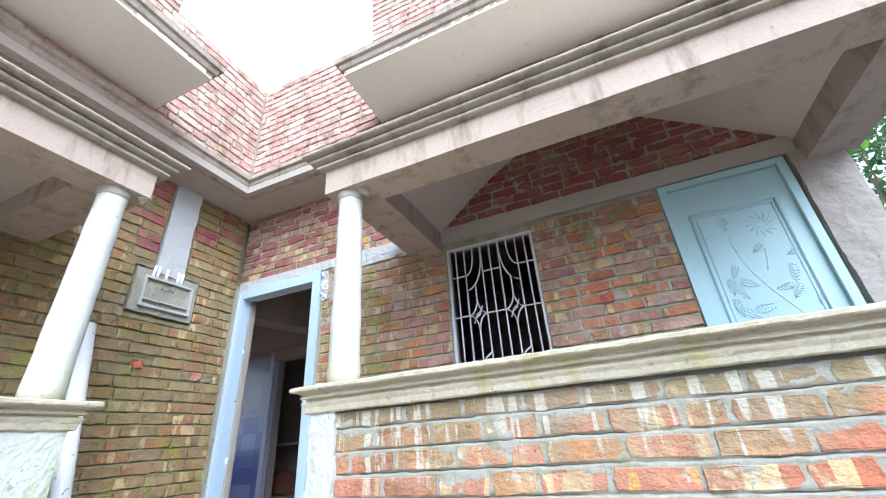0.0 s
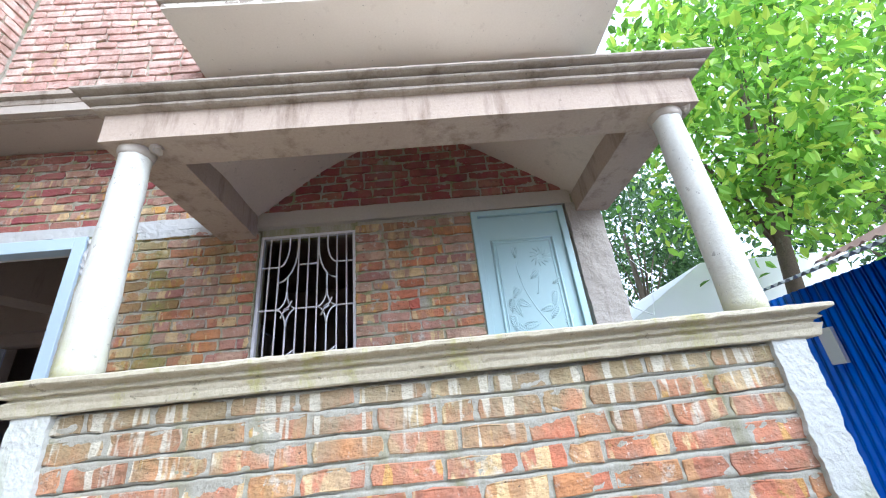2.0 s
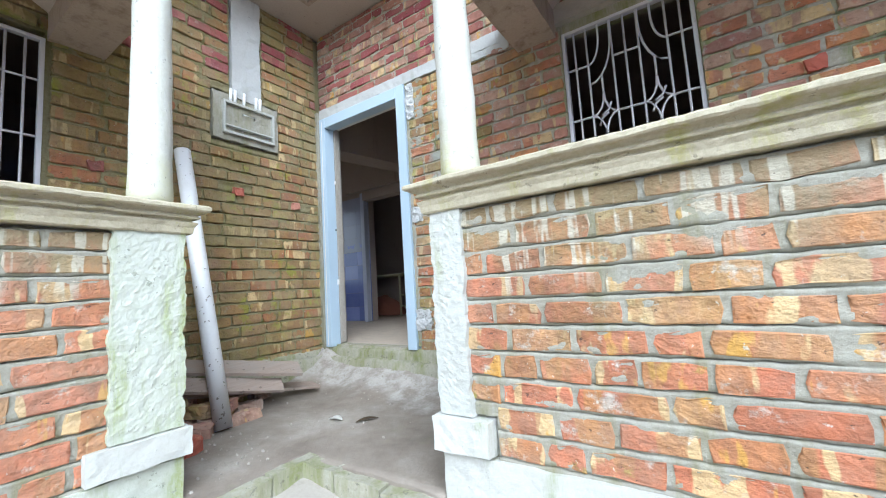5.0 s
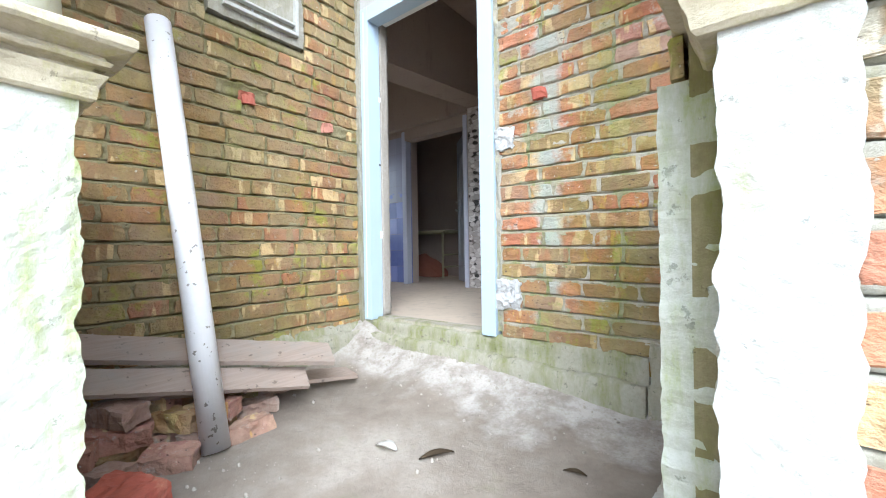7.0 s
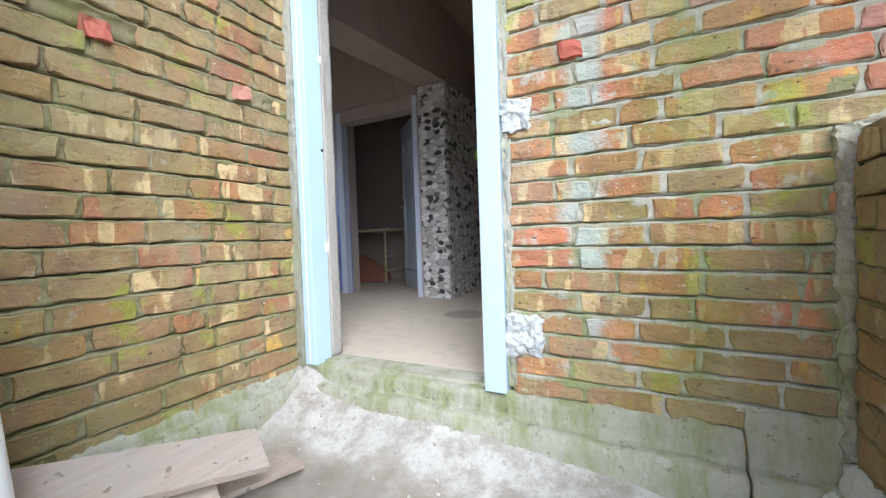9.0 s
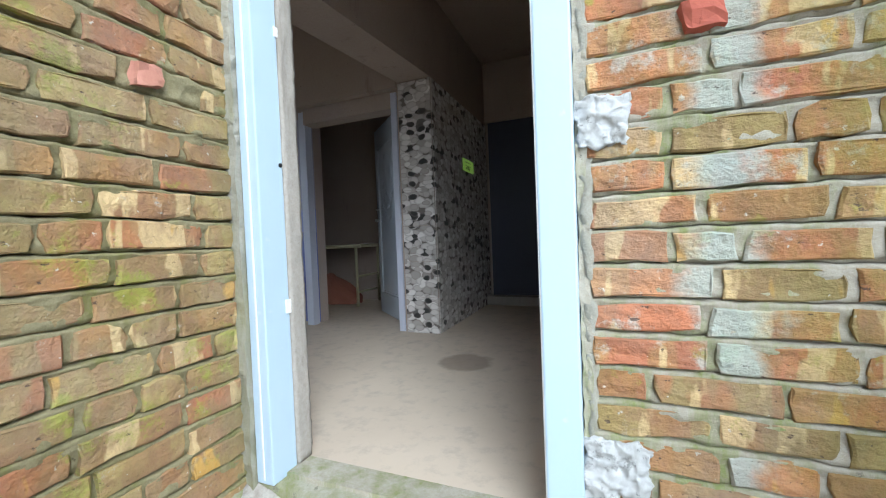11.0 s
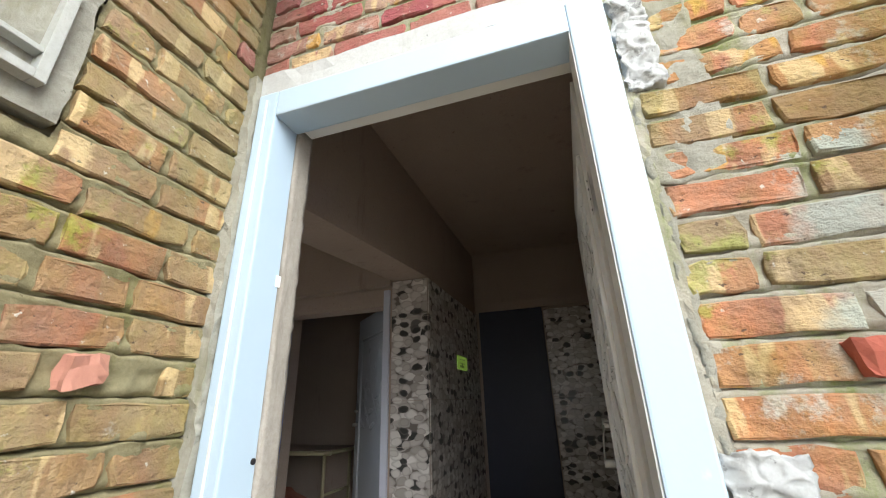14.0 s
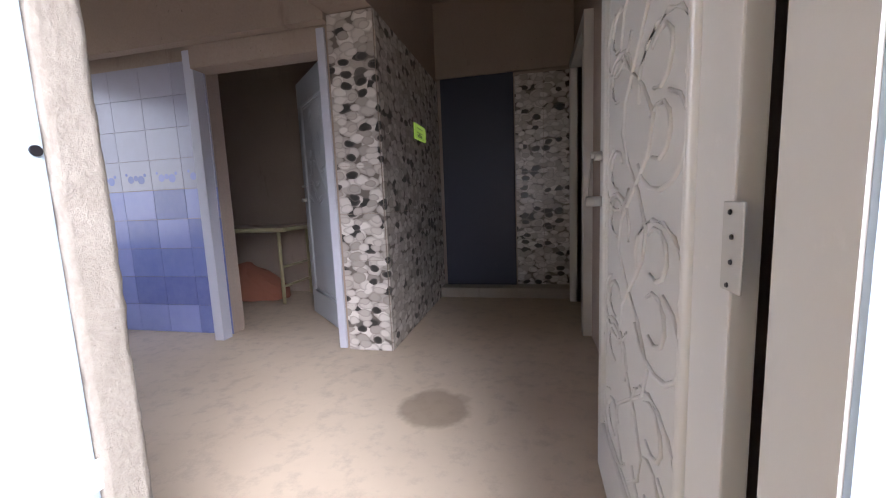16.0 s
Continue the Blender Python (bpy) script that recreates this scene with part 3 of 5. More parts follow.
structure("verandah_floor_2", box(WX, QX - 0.13, -4.0, QY1 - 0.02, -0.3, FLOOR), M_FLOOR)

# parapets with pilasters, white plinth and moulded cap
parapet_1 = structure("parapet_1", box(PX0 + 0.01, PX1 - 0.01, PY + 0.026, PY + 0.12, -0.3, 1.01), M_MORTAR)
parapet_side = structure("parapet_side", box(SIDE + 0.025, PX0 + 0.12, PY + 0.12, WY - 0.002, -0.3, 1.11), M_MORTAR_DARK)
parapet_2 = structure("parapet_2", box(QX - 0.12, QX - 0.026, -4.0, QY1 - 0.005, -0.3, 1.01), M_MORTAR)
structure("parapet_side_2", box(WX, QX - 0.12, QY1 - 0.12, QY1 - 0.005, -0.3, 1.01), M_MORTAR_DARK)
part("pilaster", ragged(PX0 - 0.012, PX0 + 0.125, PY - 0.022, PY + 0.10, 0.24, 1.005, 0), M_LIME, parapet_1, "rough limewashed pilaster")
part("pilaster", ragged(PX1 - 0.14, PX1 + 0.0, PY - 0.022, PY + 0.10, 0.10, 1.005, 0), M_LIME, parapet_1, "rough limewashed pilaster")
part("pilaster_return", ragged(SIDE - 0.024, PX0 + 0.03, PY + 0.12, 2.45, -0.12, 1.0, 1), M_PILASTER, parapet_1, "limewashed side of the parapet")
part("base_block", grid_box(PX0 - 0.03, PX0 + 0.20, PY - 0.05, PY + 0.10, 0.115, 0.235, 0.03, 0.005, 14), M_PLINTH, parapet_1, "white base block of the pilaster")
part("plinth", grid_box(PX0 - 0.01, PX1 + 0.02, PY - 0.015, PY + 0.08, -0.31, 0.10, 0.05, 0.006, 9), M_PLINTH, parapet_1, "white plastered plinth stained with moss")
part("pilaster", ragged(QX - 0.10, QX + 0.022, QY1 - 0.235, QY1 + 0.012, 0.22, 1.005, 1), M_PILASTER, parapet_2, "rough pilaster green with moss")
part("base_block", grid_box(QX - 0.10, QX + 0.045, QY1 - 0.30, QY1 + 0.03, 0.11, 0.215, 0.03, 0.005, 14), M_PLINTH, parapet_2, "white base block of the pilaster")
part("plinth", grid_box(QX - 0.08, QX + 0.015, -4.0, QY1 + 0.01, -0.31, 0.10, 0.06, 0.006, 9), M_PILASTER, parapet_2)
CAP = [(0.0, 1.004), (0.030, 1.002), (0.036, 1.008), (0.040, 1.030), (0.048, 1.044), (0.050, 1.050), (0.036, 1.054), (0.030, 1.060), (0.034, 1.066), (0.052, 1.068), (0.056, 1.074), (0.048, 1.079), (0.046, 1.084), (0.058, 1.092), (0.082, 1.097), (0.088, 1.103), (0.088, 1.116), (0.080, 1.122), (-0.06, 1.128), (-0.17, 1.124), (-0.17, 1.004)]
structure("parapet_cap_1", rough_sweep(CAP, [(PX0, PY + 0.30), (PX0, PY), (PX1 + 0.03, PY), (PX1 + 0.03, WY - 0.2)], 0.0055), M_CAP)
structure("parapet_cap_2", rough_sweep(CAP, [(QX, -4.0), (QX, QY1), (WX + 0.02, QY1)], 0.0055), M_CAP)


def column(at):
    t = thing("column", "round limewashed concrete column with chipped paint on the parapet cap", "column", (*at, 1.12), "verandah columns")
    shaft = lathe([(0.082 - 0.012 * k / 16 + 0.0016 * math.sin(k * 1.7), -0.005 + 1.20 * k / 16) for k in range(17)], 28)
    part("shaft", roughen(shaft, 0.0022, 14), M_COLUMN, t)
    part("collar", roughen(lathe([(0.068, 1.10), (0.080, 1.115), (0.086, 1.14), (0.080, 1.19)], 24), 0.006, 18), M_CEMENT, t, "crumbling cement collar under the beam")
    return t


for at in ((PX0 + 0.07, PY + 0.11), (PX1 - 0.07, PY + 0.11), (QX - 0.11, QY1 - 0.07)):
    column(at)
# lumps of spilt cement beside the column heads
for at in ((PX0 + 0.185, PY + 0.08, 2.268), (PX1 + 0.02, PY + 0.06, 2.268), (QX - 0.04, QY1 + 0.05, 2.268)):
    bm = bmesh.new()
    bmesh.ops.create_icosphere(bm, subdivisions=2, radius=0.03)
    for v in bm.verts:
        v.co += Vector(at)
    tagged(link_mesh("cement_lump", roughen(bm, 0.018, 22), M_CEMENT), "lump of spilt cement stuck beside a column head", "cement lump")

# ---- verandah roofs ----
BX0, BX1, BY = -1.40, 1.69, 1.60


def beams_1():
    bm = bmesh.new()
    add_box(bm, BX0, BX1, BY, BY + 0.22, 2.268, 2.53)
    add_box(bm, BX0, BX0 + 0.27, BY + 0.22, WY - 0.002, 2.30, 2.53)
    add_box(bm, BX1 - 0.27, BX1, BY + 0.22, WY - 0.002, 2.30, 2.53)
    bmesh.ops.subdivide_edges(bm, edges=list(bm.edges), cuts=9, use_grid_fill=True)
    return roughen(bm, 0.004, 6)


structure("verandah_beam_1", beams_1(), M_BEAM)
CORNICE = [(-0.02, 2.435), (0.030, 2.437), (0.042, 2.443), (0.042, 2.458), (0.028, 2.464), (0.030, 2.472), (0.068, 2.478), (0.074, 2.484), (0.074, 2.494), (0.055, 2.499), (0.058, 2.506), (0.105, 2.511), (0.112, 2.518), (0.112, 2.529), (0.09, 2.537), (-0.1, 2.54), (-0.1, 2.44)]
structure("cornice_1", rough_sweep(CORNICE, [(BX0, WY - 0.03), (BX0, BY), (BX1, BY), (BX1, WY)]), M_CORNICE)


def vault(u0, u1, v_front, v_back, apex, height, base):
    """A curved hipped underside that rises from the beams to a soft gable at the wall."""
    nu, nv = 36, 18
    bm = bmesh.new()
    low, top = [], []
    for i in range(nu + 1):
        a, b = [], []
        for j in range(nv + 1):
            u, s = u0 + (u1 - u0) * i / nu, j / nv
            side = (u - u0) / (apex - u0) if u < apex else (u1 - u) / (u1 - apex)
            arch = math.sin(math.pi / 2 * side ** 0.95) if u < apex else side ** 0.93
            lift = min(1.0, 0.12 + 1.8 * s)
            lift = lift * lift * (3 - 2 * lift)
            z = base + height * arch * lift
            p = (u, v_front + (v_back - v_front) * s, z)
            a.append(bm.verts.new(p))
            b.append(bm.verts.new((p[0], p[1], z + 0.06)))
        low.append(a)
        top.append(b)
    for i in range(nu):
        for j in range(nv):
            bm.faces.new((low[i][j], low[i][j + 1], low[i + 1][j + 1], low[i + 1][j])).smooth = True
            bm.faces.new((top[i][j], top[i + 1][j], top[i + 1][j + 1], top[i][j + 1])).smooth = True
    return bm


structure("verandah_vault_1", vault(BX0 + 0.2, BX1 - 0.2, BY + 0.15, WY - 0.004, 0.34, 0.82, 2.42), M_SOFFIT)
CX, CY1 = QX + 0.0, QY1 + 0.065
bm = bmesh.new()
add_box(bm, CX - 0.22, CX, -4.0, CY1, 2.268, 2.53)
add_box(bm, WX + 0.002, CX - 0.22, CY1 - 0.27, CY1, 2.30, 2.53)
bmesh.ops.subdivide_edges(bm, edges=list(bm.edges), cuts=9, use_grid_fill=True)
structure("verandah_beam_2", roughen(bm, 0.004, 6), M_BEAM)
structure("cornice_2", rough_sweep(CORNICE, [(CX, -4.0), (CX, CY1), (WX + 0.02, CY1)]), M_CORNICE)
bm = vault(-2.1, CY1 - 0.2, -(CX - 0.15), -(WX + 0.004), -0.6, 0.82, 2.42)
for v in bm.verts:
    v.co = Vector((-v.co.y, v.co.x, v.co.z))
structure("verandah_vault_2", bm, M_SOFFIT)

# ---- eaves slab and upper storey ----
bm = bmesh.new()
add_box(bm, WX + 0.002, 1.6, WY - 0.46, WY - 0.002, SOFFIT, 3.42)
add_box(bm, WX + 0.002, WX + 0.46, -4, WY - 0.46, SOFFIT, 3.42)
structure("eaves_slab", bm, M_CEMENT)
EAVE = [(0, 3.285), (0.035, 3.285), (0.04, 3.325), (0.06, 3.33), (0.07, 3.35), (0.07, 3.375), (0.095, 3.38), (0.10, 3.40), (0.10, 3.425), (0.13, 3.435), (0.13, 3.475), (0.10, 3.49), (-0.1, 3.50), (-0.1, 3.42), (0, 3.42)]
structure("eaves_cornice", rough_sweep([(o - 0.05, z) for o, z in EAVE], [(WX + 0.42, -4), (WX + 0.42, WY - 0.42), (1.6, WY - 0.42)]), M_CORNICE)
UY, UX = WY - UP, WX + UP
upper_wall_1 = structure("upper_wall_1", wall_with_holes("y", UY, 0.2, UX, 1.6, 3.42, 6.4, [(UX, -1.62, 4.85, 6.4)]), M_MORTAR_DOOR)
upper_wall_2 = structure("upper_wall_2", wall_with_holes("x", UX, -0.2, -4.0, UY + 0.2, 3.42, 6.4, [(1.30, UY + 0.2, 4.85, 6.4)]), M_MORTAR_DOOR)
structure("balcony_slab_1", grid_box(-1.49, 1.78, 1.82, UY - 0.002, 3.60, 3.74, 0.08, 0.002), M_SLAB)
structure("balcony_slab_2", grid_box(UX + 0.002, -2.45, -3.0, 1.37, 3.60, 3.74, 0.08, 0.002), M_SLAB)
SLAB = [(-0.01, 3.615), (0.02, 3.615), (0.02, 3.65), (0.04, 3.655), (0.05, 3.68), (0.05, 3.70), (0.075, 3.705), (0.08, 3.75), (0.0, 3.765), (-0.05, 3.765), (-0.05, 3.62)]
structure("slab_moulding_1", rough_sweep(SLAB, [(-1.47, UY - 0.01), (-1.47, 1.84), (1.76, 1.84), (1.76, UY - 0.01)], 0.002), M_CORNICE)
structure("slab_moulding_2", rough_sweep(SLAB, [(-2.47, -3.0), (-2.47, 1.35), (UX + 0.01, 1.35)], 0.002), M_CORNICE)
structure("roof_slab", box(UX - 0.2, 1.6, UY + 0.2, 11.2, 3.36, 3.5), M_CEMENT)
structure("roof_slab_2", box(-7.1, UX - 0.2, -4.2, 11.2, 3.36, 3.5), M_CEMENT)

# ---- lintels, plaster bands and repairs ----
structure("lintel_1", grid_box(-1.30, 1.40, WY - 0.026, WY + 0.05, 2.385, 2.515, 0.05, 0.005, 8), M_CEMENT)
structure("lintel_door", grid_box(-3.50, -1.47, WY - 0.024, WY + 0.05, 2.432, 2.525, 0.04, 0.007, 9), M_STRIP)
structure("lintel_patch", grid_box(-2.05, -1.46, WY - 0.022, WY + 0.03, 2.37, 2.515, 0.025, 0.012, 12), M_STRIP)
structure("wall_pier", grid_box(1.345, 1.615, WY - 0.03, WY + 0.10, -0.3, 2.385, 0.03, 0.008, 8), M_REVEAL)
def cement_course(m, x0, x1, profile, seed):
    """Hand-laid cement along the foot of a wall whose face is the plane y = 0 of m; profile(x) gives the upper and the ledge height."""
    n = max(2, round((x1 - x0) / 0.012))
    bm = bmesh.new()
    rows = []
    for i in range(n + 1):
        x = x0 + (x1 - x0) * i / n
        top, ledge = profile(x)
        top += 0.014 * noise.noise(Vector((x * 5, seed, 0))) + 0.006 * noise.noise(Vector((x * 21, seed, 3)))
        ledge += 0.012 * noise.noise(Vector((x * 4, seed, 7))) + 0.006 * noise.noise(Vector((x * 17, seed, 2)))
        section = [(0.05, top), (-0.010, top), (-0.024, top - 0.012)]
        section += [(-0.024 - 0.002 * k, top - 0.012 + (ledge + 0.008 - top) * k / 4) for k in range(1, 5)]
        section += [(-0.055, ledge + 0.002), (-0.080, ledge - 0.004), (-0.088, ledge - 0.018)]
        section += [(-0.089 - 0.003 * k, ledge - 0.018 + (-0.122 - ledge) * k / 6) for k in range(1, 7)]
        rows.append([bm.verts.new(m @ Vector((x, y, z))) for y, z in section])
    for a, b in zip(rows, rows[1:]):
        for k in range(len(a) - 1):
            bm.faces.new((a[k], a[k + 1], b[k + 1], b[k])).smooth = True
    bm.faces.new(rows[0][::-1])
    bm.faces.new(rows[-1])
    roughen(bm, 0.009, 13)
    return roughen(bm, 0.0045, 45)


AT_DOOR, AT_SIDE = pose(0, WY, 0), pose(WX, 0, 0, 0, 0, 90)
structure("door_step", cement_course(AT_DOOR, WX + 0.01, -2.425, lambda x: (0.226, 0.15), 1), M_RAMP, "rough cement step below the entrance")
structure("skirting_1", cement_course(AT_DOOR, -2.428, -1.672, lambda x: (0.238 + 0.01 * math.sin(x * 9), 0.145 - 0.03 * (x + 2.43)), 2), M_RAMP, "mossy cement skirting below the bricks")
structure("skirting_2", cement_course(AT_DOOR, -1.664, -1.395, lambda x: (0.30 + 0.05 * noise.noise(Vector((x * 9, 4, 4))), 0.12), 3), M_RAMP, "grey cement patch in the corner")
structure("skirting_4", cement_course(pose(SIDE, WY, 0, 0, 0, -90), 0.04, 1.0, lambda u: (0.19, 0.12), 5), M_PLINTH, "pale cement ledge below the parapet side")
structure("skirting_3", cement_course(AT_SIDE, 0.9, WY - 0.02, lambda u: (0.215, 0.165), 4), M_RAMP, "mossy cement skirting with a pale worn lip")
structure("corner_plaster", grid_box(-1.455, -1.41, WY - 0.03, WY + 0.02, -0.12, 1.12, 0.012, 0.014, 22), M_MORTAR_DOOR)
structure("door_reveal_plaster", grid_box(-2.416, -2.392, WY - 0.012, WY + 0.03, 0.26, 2.44, 0.015, 0.005, 45), M_MORTAR_DOOR)
structure("door_reveal_plaster_2", grid_box(WX - 0.01, WX + 0.045, WY - 0.05, WY + 0.03, 0.2, 2.5, 0.03, 0.010, 14), M_MORTAR)
structure("frame_cement", smoothed(grid_box(-2.405, -2.24, WY - 0.011, WY + 0.03, 1.86, 2.44, 0.010, 0.010, 17)), M_MORTAR, "ragged grey cement beside the door frame")
structure("frame_cement_2", smoothed(grid_box(-2.405, -2.382, WY - 0.011, WY + 0.03, 0.26, 1.86, 0.010, 0.010, 22)), M_MORTAR)
structure("conduit_chase", grid_box(WX - 0.03, WX + 0.024, 1.945, 2.195, 2.36, SOFFIT, 0.04, 0.010, 7), M_STRIP)
structure("box_surround", grid_box(WX - 0.03, WX + 0.020, 1.80, 2.35, 1.99, 2.38, 0.035, 0.010, 9), M_MORTAR)


def lump_patch(x0, x1, z0, z1, name, label):
    """A trowelled blob of rough white plaster on the wall beside the door."""
    bm = grid_box(x0, x1, WY - 0.024, WY + 0.02, z0 + 0.01, z1 - 0.01, 0.005, 0.003, 110)
    tagged(link_mesh(name, smoothed(roughen(roughen(bm, 0.015, 17), 0.005, 40)), M_BLOB), label, "plaster patch")


lump_patch(-2.41, -2.30, 1.235, 1.37, "plaster_patch", "rough blob of white plaster beside the door frame")
lump_patch(-2.42, -2.275, 0.375, 0.555, "plaster_patch", "rough blob of white plaster beside the door frame")
lump_patch(-2.41, -2.33, 2.10, 2.42, "plaster_patch", "rough blob of white plaster beside the door frame")

# ---- windows with grilles ----
def window(name, m, width, label, mirror=False):
    t = thing(name, label, "window", kind="structure")
    z0, z1 = 1.0, 2.323
    fx = (lambda u: (1 - u) * width) if mirror else (lambda u: u * width)
    for a, b in ((0.0, 0.022), (width - 0.022, width)):
        part("frame_side", box(a, b, 0.02, 0.06, z0, z1, 0.003), M_GRILLE, t)
    part("frame_head", box(0.022, width - 0.022, 0.02, 0.06, z1 - 0.02, z1, 0.003), M_GRILLE, t)
    part("frame_sill", box(0.022, width - 0.022, 0.02, 0.06, z0, z0 + 0.02, 0.003), M_GRILLE, t)

    def bar(points):
        part("grille_bar", tube([(fx(u), 0.04, z) for u, z in points], 0.0068, 6), M_GRILLE, t)

    for u in (0.1, 0.2, 0.4, 0.5, 0.6, 0.8, 0.9):
        bar([(u, z0), (u, z1)])
    for start, end, top, low in ((0.3, 0.2, 2.24, 2.06), (0.392, 0.2, 2.22, 1.93), (0.608, 0.8, 2.22, 1.94), (0.7, 0.8, 2.24, 2.07)):
        bar([(start, z1)] + [(end + (start - end) * math.cos(radians(a)), top - (top - low) * math.sin(radians(a))) for a in (0, 15, 30, 45, 60, 75, 90)])
    for u0, u1, z in ((0, 0.2, 2.06), (0.4, 0.6, 2.07), (0.8, 1, 2.07), (0, 0.2, 1.72), (0.4, 0.6, 1.72), (0.8, 1, 1.72), (0, 0.2, 1.16), (0.4, 0.6, 1.16), (0.8, 1, 1.16)):
        bar([(u0, z), (u1, z)])
    for cu in (0.3, 0.7):
        bar([(cu, 1.975), (cu, 1.855)])
        bar([(cu, 1.585), (cu, z0)])
        for sx in (-1, 1):
            for sz in (-1, 1):
                bar([(cu + sx * 0.1 * (1 - math.cos(radians(a))), 1.72 + sz * 0.135 * (1 - math.sin(radians(a)))) for a in (0, 22, 45, 68, 90)])
            bar([(cu + 0.012 * sx - 0.04, 1.72 + 0.03 * sx - 0.035), (cu + 0.028 * sx, 1.72 + 0.022 * sx), (cu + 0.012 * sx + 0.04, 1.72 + 0.03 * sx + 0.035)])
        bar([(cu, 1.36), (cu + 0.04, 1.39), (cu + 0.1, 1.42)])
    t.matrix_world = m
    return t


window("window_1", pose(WIN[0], WY, 0), WIN[1] - WIN[0], "white painted iron window grille with arcs and diamonds")
window("window_2", pose(WX, LWIN[0], 0, 0, 0, 90), LWIN[1] - LWIN[0], "white painted iron window grille with arcs and diamonds", True)

# ---- carved doors ----
def carved_leaf(parent, width, height, material, flower, base=0.0):
    """A slab with a moulded border and raised floral carving; its face looks to -y."""
    part("panel", box(0, width, 0, 0.031, base, base + height, 0.003), material, parent)
    m = 0.13 * width
    top = base + height - (0.215 if flower else 0.19)
    low = base + 0.22
    ring = [(m, low), (width - m, low), (width - m, top), (m, top)]
    for k in range(4):
        a, b = ring[k], ring[(k + 1) % 4]
        part("moulding", tube([(a[0], -0.001, a[1]), (b[0], -0.001, b[1])], 0.011, 8), material, parent)
        c, d = ((p[0] + (0.028 if p[0] < width / 2 else -0.028), p[1] + (0.028 if p[1] < (low + top) / 2 else -0.028)) for p in (a, b))
        part("bead", tube([(c[0], 0.0, c[1]), (d[0], 0.0, d[1])], 0.005, 6), material, parent)
    w, h = width - 2 * m, top - low

    def at(u, v):
        return (m + u * w, low + ((0.46 + 0.54 * v) if flower else v) * h)

    lines = []
    if flower:
        lines.append([at(0.86 - 0.50 * k - 0.10 * math.sin(3 * k), 0.02 + 0.62 * k ** 0.8) for k in [i / 11 for i in range(12)]])
        lines.append([at(0.36, 0.62), at(0.335, 0.70), at(0.34, 0.78)])
        lines.append([at(0.58 + 0.10 * k, 0.48 + 0.22 * k ** 1.5) for k in [i / 6 for i in range(7)]])
        fx, fz = at(0.74, 0.82)
        for k in range(13):
            a = radians(k * 360 / 13)
            lines.append([(fx + 0.02 * math.cos(a), fz + 0.02 * math.sin(a)), (fx + 0.05 * math.cos(a), fz + 0.052 * math.sin(a)), (fx + 0.085 * math.cos(a + 0.25), fz + 0.085 * math.sin(a + 0.25))])
        for k in range(4):
            lines.append([at(0.33, 0.82), at(0.30 + 0.03 * k, 0.88), at(0.31 + 0.02 * k, 0.93)])
        for u, v, turn, size in ((0.28, 0.30, 110, 0.15), (0.34, 0.16, 140, 0.14), (0.44, 0.38, 150, 0.10), (0.84, 0.56, 20, 0.10), (0.80, 0.36, 75, 0.13), (0.54, 0.24, 190, 0.12), (0.24, 0.06, 160, 0.15), (0.62, 0.12, 200, 0.14), (0.52, 0.62, 40, 0.08), (0.92, 0.20, 60, 0.09), (0.58, 0.34, 10, 0.10), (0.16, 0.18, 95, 0.13), (0.14, 0.34, 80, 0.11), (0.40, 0.06, 120, 0.13), (0.72, 0.26, 55, 0.11), (0.20, 0.46, 60, 0.09), (0.10, 0.04, 110, 0.12)):
            cx, cz = at(u, v)
            a = radians(turn)
            lines.append([(cx, cz), (cx + size * math.cos(a) * 0.5, cz + size * math.sin(a) * 0.5), (cx + size * math.cos(a), cz + size * math.sin(a))])
            for k in range(6):
                d = size * (0.12 + 0.15 * k)
                for side in (-1, 1):
                    q = (cx + d * math.cos(a), cz + d * math.sin(a))
                    reach = 0.045 * math.sin(math.pi * (0.2 + 0.13 * k))
                    lines.append([q, (q[0] + reach * 0.5 * math.cos(a + side * 1.0), q[1] + reach * 0.5 * math.sin(a + side * 1.0)), (q[0] + reach * math.cos(a + side * 0.7), q[1] + reach * math.sin(a + side * 0.7))])
    else:
        for s in (0, 1):
            for k in range(9):
                cu = 0.5 + (0.26 if (k + s) % 2 else -0.26)
                cx, cz = at(cu, 0.06 + 0.105 * k + 0.03 * s)
                a0 = 200 if (k + s) % 2 else -20
                lines.append(arc(cx, cz, 0.13 * w / 0.6, 0.085, a0, a0 + (230 if s else -230), 10))
                lines.append(arc(cx, cz + 0.02, 0.06 * w / 0.6, 0.05, a0 + 40, a0 + 300, 8))
        lines.append([at(0.5 + 0.17 * math.sin(k * 0.9), 0.03 + 0.94 * k / 22) for k in range(23)])
        lines.append([at(0.5 - 0.22 * math.sin(k * 0.9 + 0.4), 0.03 + 0.94 * k / 22) for k in range(23)])
    part("carving", strokes(lines, 0.0065 if flower else 0.0055, 0.0028 if flower else -0.001), material, parent, "raised floral carving")


t = thing("verandah_door", "closed pale blue door with carved flowers in a blue frame", "door", kind="structure")
w2 = DOOR2[1] - DOOR2[0]
part("frame_side", box(0.0, 0.05, -0.022, 0.08, FLOOR, 2.374, 0.004), M_BLUE_DOOR, t)
part("frame_side", box(w2 - 0.05, w2, -0.022, 0.08, FLOOR, 2.374, 0.004), M_BLUE_DOOR, t)
part("frame_head", box(0.05, w2 - 0.05, -0.022, 0.08, 2.33, 2.374, 0.004), M_BLUE_DOOR, t)
t.matrix_world = pose(DOOR2[0], WY, 0)
leaf = thing("door_2", "closed pale blue carved door leaf in the verandah", "door", kind="structure")
carved_leaf(leaf, w2 - 0.104, 2.08, M_BLUE_DOOR, True, FLOOR + 0.005)
